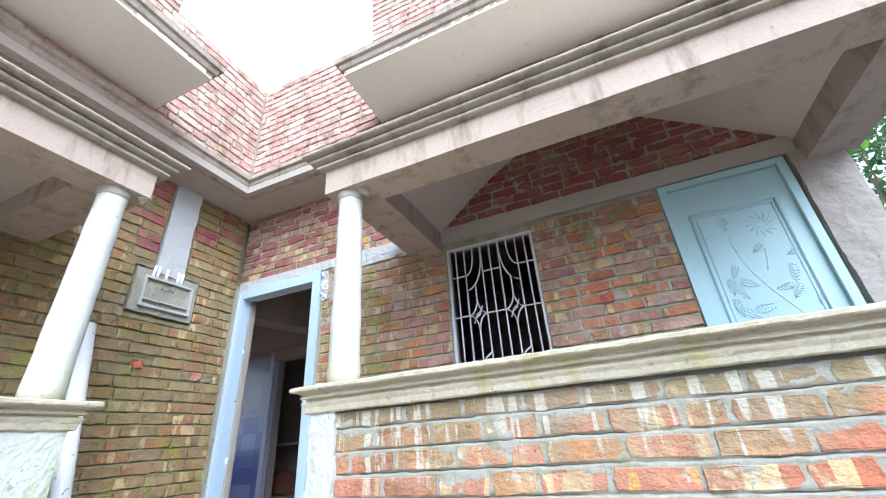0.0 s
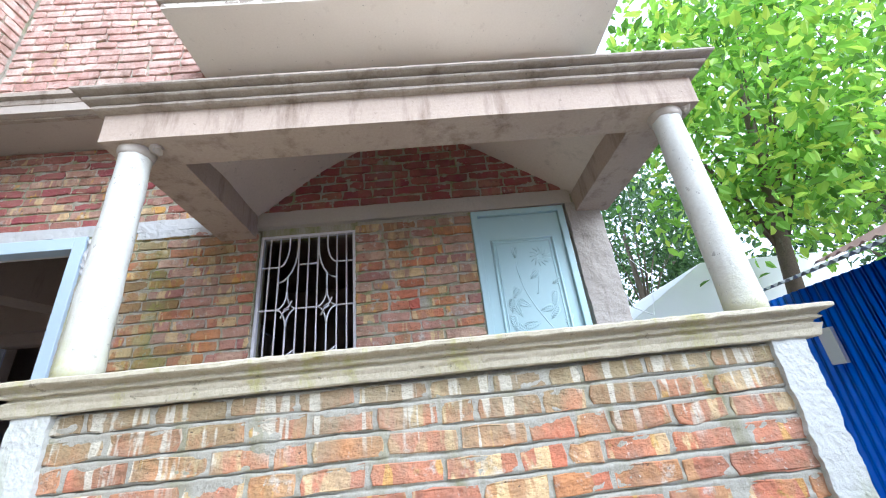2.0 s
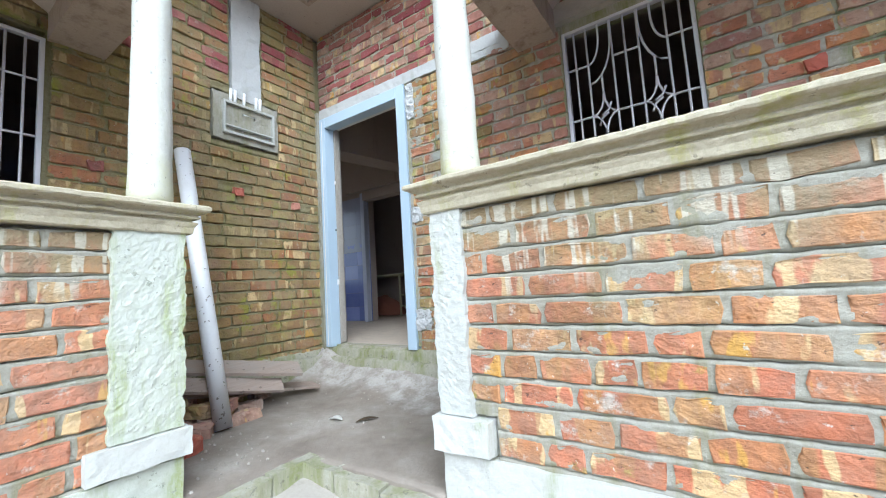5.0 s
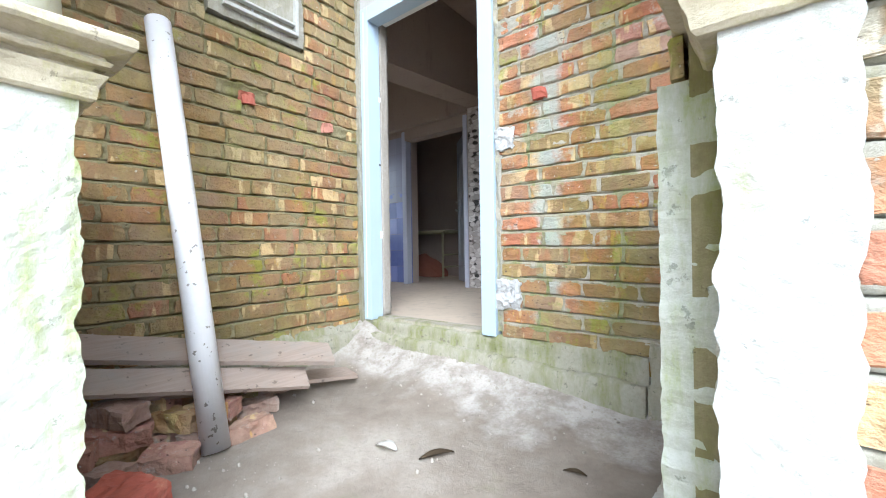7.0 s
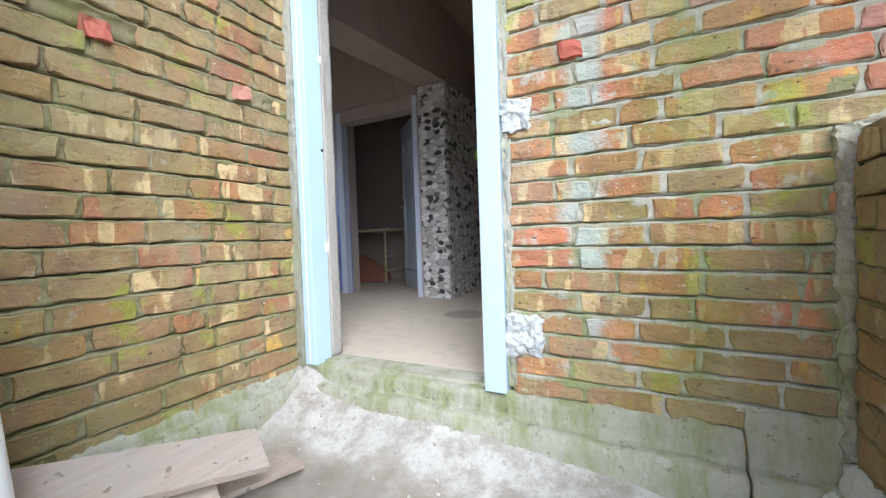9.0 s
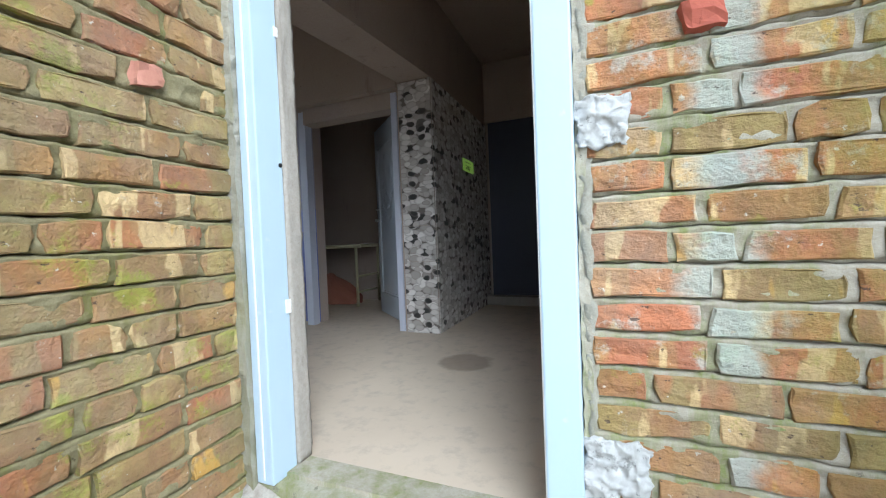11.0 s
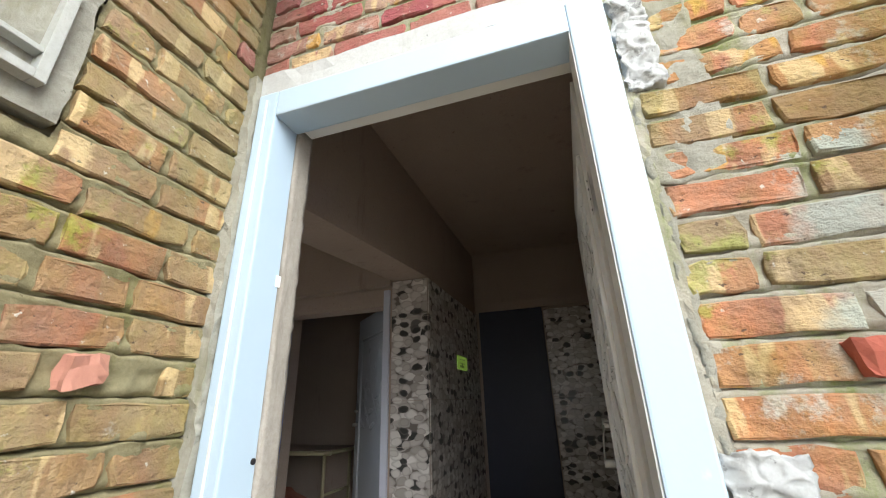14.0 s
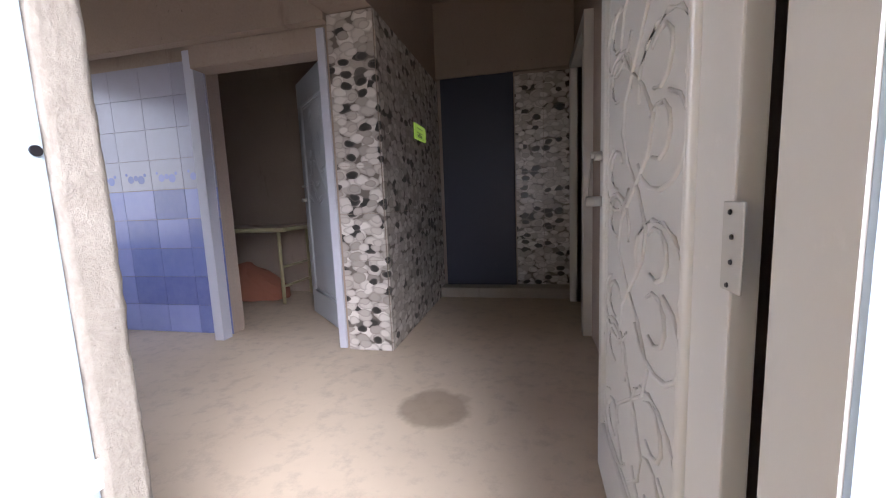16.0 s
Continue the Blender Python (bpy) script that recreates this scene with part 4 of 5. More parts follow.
leaf.matrix_world = pose(DOOR2[0] + 0.052, WY + 0.005, 0)

t = thing("door_frame", "pale blue painted door frame with chipped edges around the entrance", "door frame", kind="structure")
part("jamb", box(-3.495, -3.42, WY - 0.035, WY + 0.078, 0.225, 2.43, 0.006), M_BLUE_FRAME, t)
part("jamb", box(-2.508, -2.418, WY - 0.035, WY + 0.075, 0.232, 2.43, 0.006), M_BLUE_FRAME, t)
part("head", box(-3.42, -2.508, WY - 0.034, WY + 0.075, 2.33, 2.43, 0.006), M_BLUE_FRAME, t)
part("rebate", smoothed(grid_box(-3.495, -3.411, WY + 0.080, WY + 0.150, 0.245, 2.395, 0.012, 0.004, 34)), M_REVEAL, t, "bare chipped edge of the reveal")
part("rebate", box(-3.40, -2.43, WY + 0.076, WY + 0.13, 2.345, 2.40, 0.004), M_GREY_DOOR, t)
part("lining", box(-2.5115, -2.507, WY - 0.028, WY + 0.074, 0.25, 2.33), M_GREY_DOOR, t, "worn grey inner face")
part("groove", box(-3.462, -3.456, WY - 0.038, WY - 0.03, 0.24, 2.40), M_GREY_DOOR, t)
# Solid dark disc on the jamb, coloured as the shade in its bolt hole.
part("bolt_hole_shade", lathe([(0.008, 0), (0.008, 0.004)], 12), M_SCREW, t).matrix_world = pose(-3.421, WY + 0.066, 1.33, 0, 90)
part("strike_plate", box(-3.421, -3.414, WY + 0.058, WY + 0.086, 0.80, 0.85, 0.002), M_PVC, t, "white latch plate on the jamb")
part("strike_plate", box(-3.421, -3.416, WY + 0.064, WY + 0.084, 1.785, 1.82, 0.002), M_PVC, t, "white latch plate on the jamb")

leaf = thing("door_1", "grey carved entrance door standing open against the wall", "door", kind="structure")
carved_leaf(leaf, 0.91, 2.08, M_GREY_DOOR, False, FLOOR + 0.012)
edge_at = 0.91
for z in (0.62, 1.17, 1.95):
    hinge = part("hinge", box(edge_at - 0.018, edge_at + 0.03, -0.003, 0.0, z - 0.052, z + 0.052, 0.002), M_HINGE, leaf, "plated steel hinge")
    for dz in (-0.045, -0.017, 0.012, 0.04):
        bm = lathe([(0.0033, 0), (0.0026, 0.002)], 8)
        part("screw", bm, M_SCREW, hinge).matrix_world = pose(edge_at + 0.002 + (0.006 if abs(dz) < 0.03 else 0), -0.0035, z + dz, 90)
part("lock", tube([(0.035, -0.05, 1.21), (0.035, 0.0, 1.21)], 0.017, 10), M_METAL, leaf, "round plated lock")
part("latch", tube([(0.035, -0.035, 1.36), (0.035, 0.0, 1.36)], 0.012, 10), M_METAL, leaf)
part("latch", tube([(0.075, -0.03, 1.35), (0.075, 0.0, 1.35)], 0.012, 10), M_METAL, leaf)
part("chain", tube([(0.035, -0.03, 1.35), (0.055, -0.04, 1.30), (0.05, -0.045, 1.25), (0.035, -0.045, 1.215)], 0.004, 6), M_METAL, leaf)
leaf.matrix_world = pose(-2.513, 3.885, 0, 0, 0, -90)

# ---- switch box in the wall ----
t = thing("switch_box", "open metal electrical box with cut conduits set in brick", "electrical box")
part("back", box(WX + 0.004, WX + 0.012, 1.87, 2.30, 2.05, 2.30), M_TIN, t)
for y0, y1, z0, z1 in ((1.865, 1.885, 2.04, 2.31), (2.285, 2.305, 2.04, 2.31), (1.885, 2.285, 2.04, 2.06), (1.885, 2.285, 2.29, 2.31)):
    part("rim", box(WX + 0.0, WX + 0.05, y0, y1, z0, z1, 0.002), M_LIME, t)
part("shelf", box(WX + 0.012, WX + 0.048, 1.885, 2.285, 2.10, 2.112, 0.002), M_LIME, t)
part("handle", tube([(WX + 0.02, 2.03, 2.225), (WX + 0.04, 2.035, 2.23), (WX + 0.04, 2.13, 2.23), (WX + 0.02, 2.135, 2.225)], 0.006, 6), M_METAL, t)
for y in (1.93, 1.965, 2.04, 2.145, 2.18):
    part("conduit", tube([(WX + 0.03, y, 2.30), (WX + 0.03, y + 0.004, 2.42)], 0.013, 8), M_PVC, t)

# ---- things on the platform ----
t = thing("drain_pipe", "white plastic drain pipe with dirt specks leaning on the wall", "pipe")
lo, hi = Vector((-2.975, 1.585, -0.055)), Vector((-3.468, 1.56, 1.79))
ax = (hi - lo).normalized()
u, v = ax.orthogonal().normalized(), ax.cross(ax.orthogonal().normalized())
bm = bmesh.new()
rings = []
for p, r in ((lo, 0.051), (lo + ax * 0.6, 0.052), (lo + ax * 1.2, 0.052), (hi, 0.052), (hi, 0.047), (lo + ax * 0.02, 0.046)):
    rings.append([bm.verts.new(p + r * (math.cos(2 * math.pi * k / 28) * u + math.sin(2 * math.pi * k / 28) * v)) for k in range(28)])
for a, b in zip(rings, rings[1:] + rings[:1]):
    for k in range(28):
        bm.faces.new((a[k], a[(k + 1) % 28], b[(k + 1) % 28], b[k])).smooth = True
part("tube", bm, M_PVC_OLD, t)


def plank(a, b, up, width, thick, label):
    """A worn board from a to b, its upper face turned by up."""
    a, b = Vector(a), Vector(b)
    ax = (b - a).normalized()
    side = Vector(up).cross(ax).normalized()
    nrm = ax.cross(side)
    bm = grid_box(0, (b - a).length, -width / 2, width / 2, 0, thick, 0.04, 0.003, 10)
    m = Matrix((ax, side, nrm)).transposed().to_4x4()
    m.translation = a
    bmesh.ops.transform(bm, matrix=m, verts=bm.verts)
    return tagged(link_mesh("plank", bm, M_WOOD), label, "plank", "planks by the wall")


plank((-3.42, 1.20, 0.35), (-3.07, 2.19, 0.165), (0.50, 0.1, 1), 0.17, 0.022, "weathered grey brown plank lying on broken bricks")
plank((-3.23, 1.15, 0.265), (-3.07, 2.04, 0.08), (0.8, 0.2, 1), 0.12, 0.022, "weathered reddish plank lying on broken bricks")
plank((-3.33, 1.10, 0.19), (-3.19, 2.42, -0.015), (0.15, 0, 1), 0.14, 0.02, "thin split plank under the other boards")


def rubble(at, size, turn, material, name="broken_brick", label="loose broken brick under the planks"):
    bm = grid_box(-size[0] / 2, size[0] / 2, -size[1] / 2, size[1] / 2, 0, size[2], 0.018, 0.005, 28)
    bmesh.ops.transform(bm, matrix=pose(*at, *turn), verts=bm.verts)
    return tagged(link_mesh(name, roughen(bm, 0.014, 13), material), label, "brick", "loose bricks")


rng = random.Random(21)
for row, (x0, ys, z) in enumerate(((-3.03, (1.10, 1.27, 1.43, 1.58, 1.74), -0.07), (-3.18, (1.12, 1.30, 1.47, 1.64, 1.83), -0.065), (-3.32, (1.10, 1.28, 1.45, 1.63, 1.82, 2.0), -0.02), (-3.14, (1.15, 1.33, 1.5, 1.66), 0.012), (-3.30, (1.12, 1.31, 1.48, 1.66, 1.84), 0.055), (-3.20, (1.14, 1.32), 0.09), (-3.36, (1.12, 1.29, 1.46), 0.13))):
    for k, y in enumerate(ys):
        rubble((x0 + rng.uniform(-0.03, 0.03), y + rng.uniform(-0.02, 0.02), z), (rng.uniform(0.13, 0.22), 0.11, 0.07), (rng.uniform(-7, 7), rng.uniform(-6, 6), rng.uniform(20, 110)), (M_BROWN, M_RUBBLE, M_RUBBLE, M_ROSE)[rng.randrange(4)])
rubble((-2.80, 1.26, -0.06), (0.19, 0.13, 0.09), (6, 4, 30), M_RAWBRICK, label="loose bright red broken brick on the platform")
rubble((-2.72, 1.15, -0.06), (0.16, 0.12, 0.06), (0, 4, -20), M_PINKBRICK, label="loose pale broken brick on the platform")

# bricks left sticking out of the walls
for at, turn, mat, label in (((-2.15, WY - 0.008, 1.465), (0, 0, 0), M_RAWBRICK, "bright red broken brick end sticking out of the wall"), ((WX + 0.008, 2.52, 1.50), (0, 0, 90), M_PINKBRICK, "pale broken brick end sticking out of the wall"),
                             ((WX + 0.01, 1.995, 1.545), (0, 0, 90), M_RAWBRICK, "bright red broken brick end sticking out of the wall"), ((0.06, WY - 0.012, 1.62), (0, 0, 0), M_RAWBRICK, "bright red broken brick end sticking out of the wall"),
                             ((WX + 0.012, 1.10, 1.56), (0, 0, 90), M_MAROON, "dark broken brick end sticking out of the wall")):
    rubble(at, (0.07, 0.05, 0.06), turn, mat, "putlog_brick", label)

# Solid near-black block; its colour stands for shade inside an empty brick hole.
for name, bm in (("hole_shade_1", grid_box(-1.245, -1.135, WY - 0.013, WY + 0.02, 1.215, 1.285, 0.02, 0.01, 25)),):
    structure(name, bm, M_HOLE_SHADE, "dark block painted as the shade where a brick is missing")

# debris
random.seed(11)
bm = bmesh.new()
for k in range(650):
    x, y = random.uniform(WX + 0.05, -1.42), random.uniform(0.9, WY - 0.05)
    if k % 3:
        x, y = random.uniform(WX + 0.1, -1.42), WY - 0.05 - abs(random.gauss(0, 0.17))
    elif k % 2:
        x, y = random.uniform(-3.0, -2.3), random.uniform(1.0, 1.7)
    if x > -2.22 and y < 1.62:
        continue
    r = random.choice((0.002, 0.003, 0.003, 0.004, 0.006, 0.010))
    m = pose(x, y, -0.056 + 0.018 * noise.noise(Vector((x * 2.2, y * 2.2, 1))) + mound(x, y), random.uniform(0, 360), random.uniform(0, 360), 0) @ Matrix.Diagonal((r, r * random.uniform(0.5, 1), r * 0.6, 1))
    bmesh.ops.create_icosphere(bm, subdivisions=1, radius=1, matrix=m)
tagged(link_mesh("gravel", bm, M_FLOOR), "scattered mortar crumbs on the platform", "gravel", kind="stuff")


def curled(name, at, turn, length, width, material, label, category):
    bm = bmesh.new()
    rows = []
    for i in range(9):
        s = i / 8
        w = width * math.sin(math.pi * min(0.97, max(0.05, s))) ** 0.7
        z = 0.007 * math.sin(3.1 * s) + 0.004
        rows.append([bm.verts.new((length * (s - 0.5), k * w, z + 0.35 * abs(k) * w)) for k in (-1, 0, 1)])
    for a, b in zip(rows, rows[1:]):
        for k in (0, 1):
            bm.faces.new((a[k], b[k], b[k + 1], a[k + 1])).smooth = True
    bmesh.ops.solidify(bm, geom=list(bm.faces), thickness=0.0015)
    bmesh.ops.transform(bm, matrix=pose(*at, *turn), verts=bm.verts)
    tagged(link_mesh(name, bm, material), label, category)


curled("dry_leaf", (-2.25, 2.06, -0.056), (0, 0, 60), 0.14, 0.022, M_DRY, "curled dry brown leaf on the cement platform", "leaf")
curled("paper_scrap", (-2.45, 1.99, -0.058), (0, 0, 10), 0.10, 0.03, M_PAPER, "crumpled white paper scrap on the cement", "paper")
curled("dry_leaf", (-1.80, 2.25, -0.058), (0, 0, 10), 0.08, 0.014, M_DRY, "curled dry brown leaf on the cement platform", "leaf")

# weeds along the foot of the plinth
verts, faces = [], []
for k in range(1300):
    x = random.uniform(-1.55, 1.6) if k % 3 else random.uniform(-2.15, -1.3)
    y = (1.55 - abs(random.gauss(0, 0.10))) if k % 3 else random.uniform(1.35, 1.52)
    z = -0.30 if k % 3 else -0.27
    if k % 3 == 0 and k % 2:
        continue
    a, h, w = random.uniform(0, 6.28), random.uniform(0.03, 0.14), 0.004
    dx, dy = math.cos(a), math.sin(a)
    n0 = len(verts)
    verts += [(x - dy * w, y + dx * w, z), (x + dy * w, y - dx * w, z), (x + dx * h * 0.4, y + dy * h * 0.4, z + h)]
    faces.append((n0, n0 + 1, n0 + 2))
mesh = bpy.data.meshes.new("weeds")
mesh.from_pydata(verts, [], faces)
mesh.materials.append(M_GRASS)
tagged(new("weeds", mesh), "short weeds and moss along the plinth", "weeds", kind="stuff")

# ---- rooms inside ----
RY = WY + 0.14
structure("floor", box(-6.9, 1.46, RY, 11, 0.0, FLOOR), M_INNER_FLOOR, "dusty cement floor")
structure("floor_left", box(-6.9, WX - 0.14, -4, RY, 0.0, FLOOR), M_INNER_FLOOR)
structure("ceiling", box(-6.9, 1.46, RY, 11, 3.15, 3.30), M_ROOM)
# Unseen left ceiling and far walls, added to keep the window rooms dark.
structure("unseen_ceiling_left", box(-6.9, WX - 0.14, -4, RY, 3.15, 3.30), M_ROOM)
structure("unseen_wall_west", wall_with_holes("x", -6.9, -0.14, -4, 11, 0, 3.35, [(3.1, 4.6, 0.95, 2.45)]), M_ROOM)
structure("unseen_wall_north", box(-6.9, 1.46, 11, 11.14, 0, 3.35), M_ROOM)
structure("unseen_wall_south", box(-6.9, WX - 0.14, -4.14, -4, 0, 3.35), M_ROOM)
structure("wall_partition", box(-6.9, WX - 0.14, 2.0, 2.12, FLOOR, 3.15), M_ROOM)
structure("wall_partition_2", box(-0.2, -0.08, RY, 11, FLOOR, 3.15), M_ROOM)
structure("wall_inner_right", wall_with_holes("x", -2.34, 0.12, RY, 6.5, FLOOR, 3.15, [(5.36, 6.2, FLOOR, 2.34)]), M_ROOM)
wall_inner = structure("wall_inner_back", wall_with_holes("y", 4.875, 0.14, -5.07, -3.67, FLOOR, 3.15, [(-5.07, -4.03, FLOOR, 2.34)]), M_ROOM)
wall_tiled = structure("wall_tiled", box(-6.9, -5.07, 5.04, 5.16, FLOOR, 3.15), M_ROOM)
wall_corridor = structure("wall_corridor", box(-3.81, -3.672, 5.015, 6.5, FLOOR, 3.15), M_ROOM)
wall_end_in = structure("wall_corridor_end", box(-6.9, -0.2, 6.5, 6.64, FLOOR, 3.15), M_ROOM)
bm = box(-3.97, -3.665, RY, 4.875, 2.41, 3.15)
for v in bm.verts:
    if v.co.z < 2.5 and v.co.y < 4:
        v.co.z = 2.25
structure("beam_lobby", bm, M_ROOM)
structure("beam_cross", box(-6.9, -3.97, 4.80, 4.875, 2.36, 3.15), M_ROOM)


def tiles(parent, name, origin, along, out, cols, rows, tw, th, material, skip=None):
    """Wall tiles as thin slabs with open joints; one mesh shared by all."""
    a, o = Vector(along), Vector(out)
    bm = bmesh.new()
    add_box(bm, 0.0015, tw - 0.0015, 0, 0.008, 0.0015, th - 0.0015)
    mesh = bpy.data.meshes.new(name)
    bm.to_mesh(mesh)
    bm.free()
    mesh.materials.append(material)
    m = Matrix((a, o, Vector((0, 0, 1)))).transposed().to_4x4()
    for i in range(cols):
        for j in range(rows):
            ob = new(name, mesh)
            ob.parent = parent
            q = m.copy()
            q.translation = Vector(origin) + a * tw * i + Vector((0, 0, th * j))
            ob.matrix_world = q


pillar = structure("pillar", box(-3.965, -3.664, 4.845, 5.01, FLOOR, 2.40), M_ROOM)
tiles(pillar, "tile", (-3.968, 4.845, FLOOR + 0.002), (1, 0, 0), (0, -1, 0), 1, 7, 0.305, 0.308, M_PEBBLE)
tiles(wall_corridor, "tile", (-3.663, 4.85, FLOOR + 0.002), (0, 1, 0), (1, 0, 0), 5, 7, 0.325, 0.308, M_PEBBLE)
tiles(wall_end_in, "tile", (-2.89, 6.497, FLOOR + 0.002), (1, 0, 0), (0, -1, 0), 2, 7, 0.27, 0.308, M_PEBBLE)
tiles(wall_tiled, "blue_tile", (-6.57, 5.036, FLOOR + 0.002), (1, 0, 0), (0, -1, 0), 5, 5, 0.30, 0.232, M_BLUE_TILE)
tiles(wall_tiled, "pale_tile", (-6.57, 5.036, FLOOR + 1.164), (1, 0, 0), (0, -1, 0), 5, 4, 0.30, 0.232, M_PALE_TILE)
# small blue motifs on the border row
for k in range(5):
    cx = -6.57 + 0.30 * k + 0.15
    bm = bmesh.new()
    for dx, dz, r in ((-0.05, 0.09, 0.03), (0.0, 0.10, 0.022), (0.05, 0.085, 0.034), (0.09, 0.12, 0.014), (-0.09, 0.13, 0.012)):
        bmesh.ops.create_circle(bm, cap_ends=True, segments=10, radius=r, matrix=pose(cx + dx, 5.0265, FLOOR + 1.164 + dz, 90))
    part("motif", bm, M_BLUE_TILE, wall_tiled)

t = thing("inner_door_frame", "pale blue door frame between lobby and back room", "door frame", kind="structure")
part("jamb", box(-5.11, -5.03, 4.885, 4.975, FLOOR + 0.001, 2.34, 0.005), M_LILAC, t)
part("jamb", box(-4.055, -4.0, 4.855, 5.02, FLOOR + 0.001, 2.34, 0.005), M_LILAC, t)
part("head", box(-5.03, -4.055, 4.862, 5.02, 2.205, 2.345, 0.005), M_ROOM, t)
leaf = thing("door_3", "grey blue carved door standing half open into the back room", "door", kind="structure")
carved_leaf(leaf, 0.95, 2.03, M_GREYBLUE, True, FLOOR + 0.012)
part("lock", tube([(0.05, -0.04, 1.28), (0.05, 0.0, 1.28)], 0.016, 10), M_METAL, leaf)
part("latch", tube([(0.05, -0.03, 1.40), (0.05, 0.0, 1.40)], 0.01, 10), M_METAL, leaf)
leaf.matrix_world = pose(-4.74, 5.68, 0, 0, 0, -43.5)

t = thing("corridor_door_frame", "grey door frame in the corridor wall", "door frame", kind="structure")
part("jamb", box(-2.40, -2.22, 5.27, 5.36, FLOOR + 0.001, 2.40, 0.005), M_GREY_DOOR, t)
part("jamb", box(-2.40, -2.22, 6.2, 6.28, FLOOR + 0.001, 2.40, 0.005), M_GREY_DOOR, t)
part("head", box(-2.40, -2.22, 5.36, 6.2, 2.32, 2.40, 0.005), M_GREY_DOOR, t)
# Unseen leaf, added to shut the opening and darken the corridor.
t = thing("corridor_light_block", "unseen grey leaf added to keep light out of the corridor", "door", kind="structure")
part("leaf", box(-2.30, -2.264, 5.362, 6.198, FLOOR + 0.006, 2.318, 0.003), M_GREY_DOOR, t)
t = thing("door_4", "closed dark door at the end of the corridor", "door", kind="structure")
part("leaf", box(-3.62, -2.90, 6.455, 6.495, FLOOR + 0.10, 2.42, 0.004), M_NAVY, t)
part("threshold", box(-3.66, -2.35, 6.30, 6.495, FLOOR, FLOOR + 0.10, 0.006), M_FLOOR, t)
part("head", box(-3.66, -2.36, 6.44, 6.495, 2.42, 2.52, 0.004), M_ROOM, t)

# Glowing sheet with dark bars imitates a grilled window reflected in the tiles.
t = thing("tile_reflection", "small glowing patch for a green window reflection on the corridor tiles", "display")
part("reflected_pane", box(-3.654, -3.648, 5.58, 5.92, 1.735, 1.86, 0.002), GLOW.mat, t)
for k in range(3):
    part("bar", box(-3.6475, -3.6455, 5.66 + 0.05 * k, 5.69 + 0.05 * k, 1.755, 1.775 + 0.02 * (k % 2)), M_SCREW, t)
for k in range(2):
    part("bar", box(-3.6475, -3.6455, 5.645, 5.825, 1.79 + 0.035 * k, 1.795 + 0.035 * k), M_SCREW, t)

t = thing("steel_table", "bare yellowed steel table frame in the dark back room", "table frame")
for y in (5.92, 6.42):
    part("rail", tube([(-6.6, y, 1.00), (-5.15, y, 1.00)], 0.022, 8), M_STEEL, t)
    for x in (-6.55, -5.22):
        part("leg", tube([(x, y, FLOOR), (x, y, 1.0)], 0.018, 8), M_STEEL, t)
for x in (-6.6, -5.17):
    part("rail", tube([(x, 5.92, 1.0), (x, 6.42, 1.0)], 0.02, 8), M_STEEL, t)
part("stretcher", tube([(-5.22, 5.92, 0.62), (-5.22, 6.42, 0.62)], 0.014, 8), M_STEEL, t)
part("stretcher", tube([(-5.22, 5.92, 0.42), (-5.22, 6.42, 0.42)], 0.014, 8), M_STEEL, t)
part("top", box(-6.6, -5.16, 5.93, 6.41, 1.022, 1.034, 0.003), M_WOOD, t)
bm = bmesh.new()
bmesh.ops.create_uvsphere(bm, u_segments=20, v_segments=12, radius=1.0)
for v in bm.verts:
    v.co = Vector((v.co.x * 0.42, v.co.y * 0.22, max(-0.02, v.co.z) * 0.42 * (1.15 - 0.6 * (v.co.x + 1) / 2))) + Vector((-5.75, 6.15, FLOOR + 0.01))
tagged(link_mesh("cloth", roughen(bm, 0.035, 5), M_SACK), "rust brown cloth heap on the floor under the table", "cloth")

# ---- neighbour's tin shed ----
def corrugated(along, across, pitch, depth, lift):
    """A wavy sheet; along and across are vectors, lift is the way the waves stand."""
    a, c, l = Vector(along), Vector(across), Vector(lift)
    n = int(a.length / pitch * 6)
    bm = bmesh.new()
    rows = []
    for i in range(n + 1):
        p = a * i / n + l * depth * math.sin(2 * math.pi * i / 6)
        rows.append((bm.verts.new(p), bm.verts.new(p + c)))
    for r, s in zip(rows, rows[1:]):
        bm.faces.new((r[0], s[0], s[1], r[1])).smooth = True
    bmesh.ops.solidify(bm, geom=list(bm.faces), thickness=0.002)
    return bm


shed = thing("tin_shed", "neighbouring shed with blue tin wall and grey tin roof", "shed")
part("wall", corrugated((0, 9.4, 0), (0, 0, 1.86), 0.076, 0.010, (1, 0, 0)), M_TIN_BLUE, shed, "blue corrugated tin wall").location = (3.25, -5.0, -0.3)
part("wall", corrugated((3.4, 0, 0), (0, 0, 1.86), 0.076, 0.010, (0, 1, 0)), M_TIN_BLUE, shed, "blue corrugated tin wall").location = (3.25, 4.4, -0.3)
part("roof", corrugated((0, 8.2, 0), (0.62, 0, 0.16), 0.076, 0.014, (0, 0, 1)), M_TIN, shed, "grey corrugated tin eave").location = (3.0, -5.0, 1.60)
part("roof", corrugated((0, 8.2, 0), (2.6, 0, 0.95), 0.10, 0.014, (0, 0, 1)), M_TIN_PINK, shed, "faded red tin roof").location = (3.55, -5.0, 1.79)
part("flashing", box(3.45, 3.95, 0.6, 2.35, 1.86, 1.868, 0.002), M_TIN, shed, "loose grey sheet")
part("bracket", box(3.2, 3.23, 2.98, 3.10, 0.95, 1.22, 0.002), M_TIN, shed)
bm = bmesh.new()
ends = [[bm.verts.new((x, y, z)) for x, z in ((3.2, 1.95), (4.72, 2.85), (7.2, 2.85), (7.2, 1.3), (3.2, 1.3))] for y in (6.0, 8.2)]
bm.faces.new(ends[0])
bm.faces.new(ends[1][::-1])
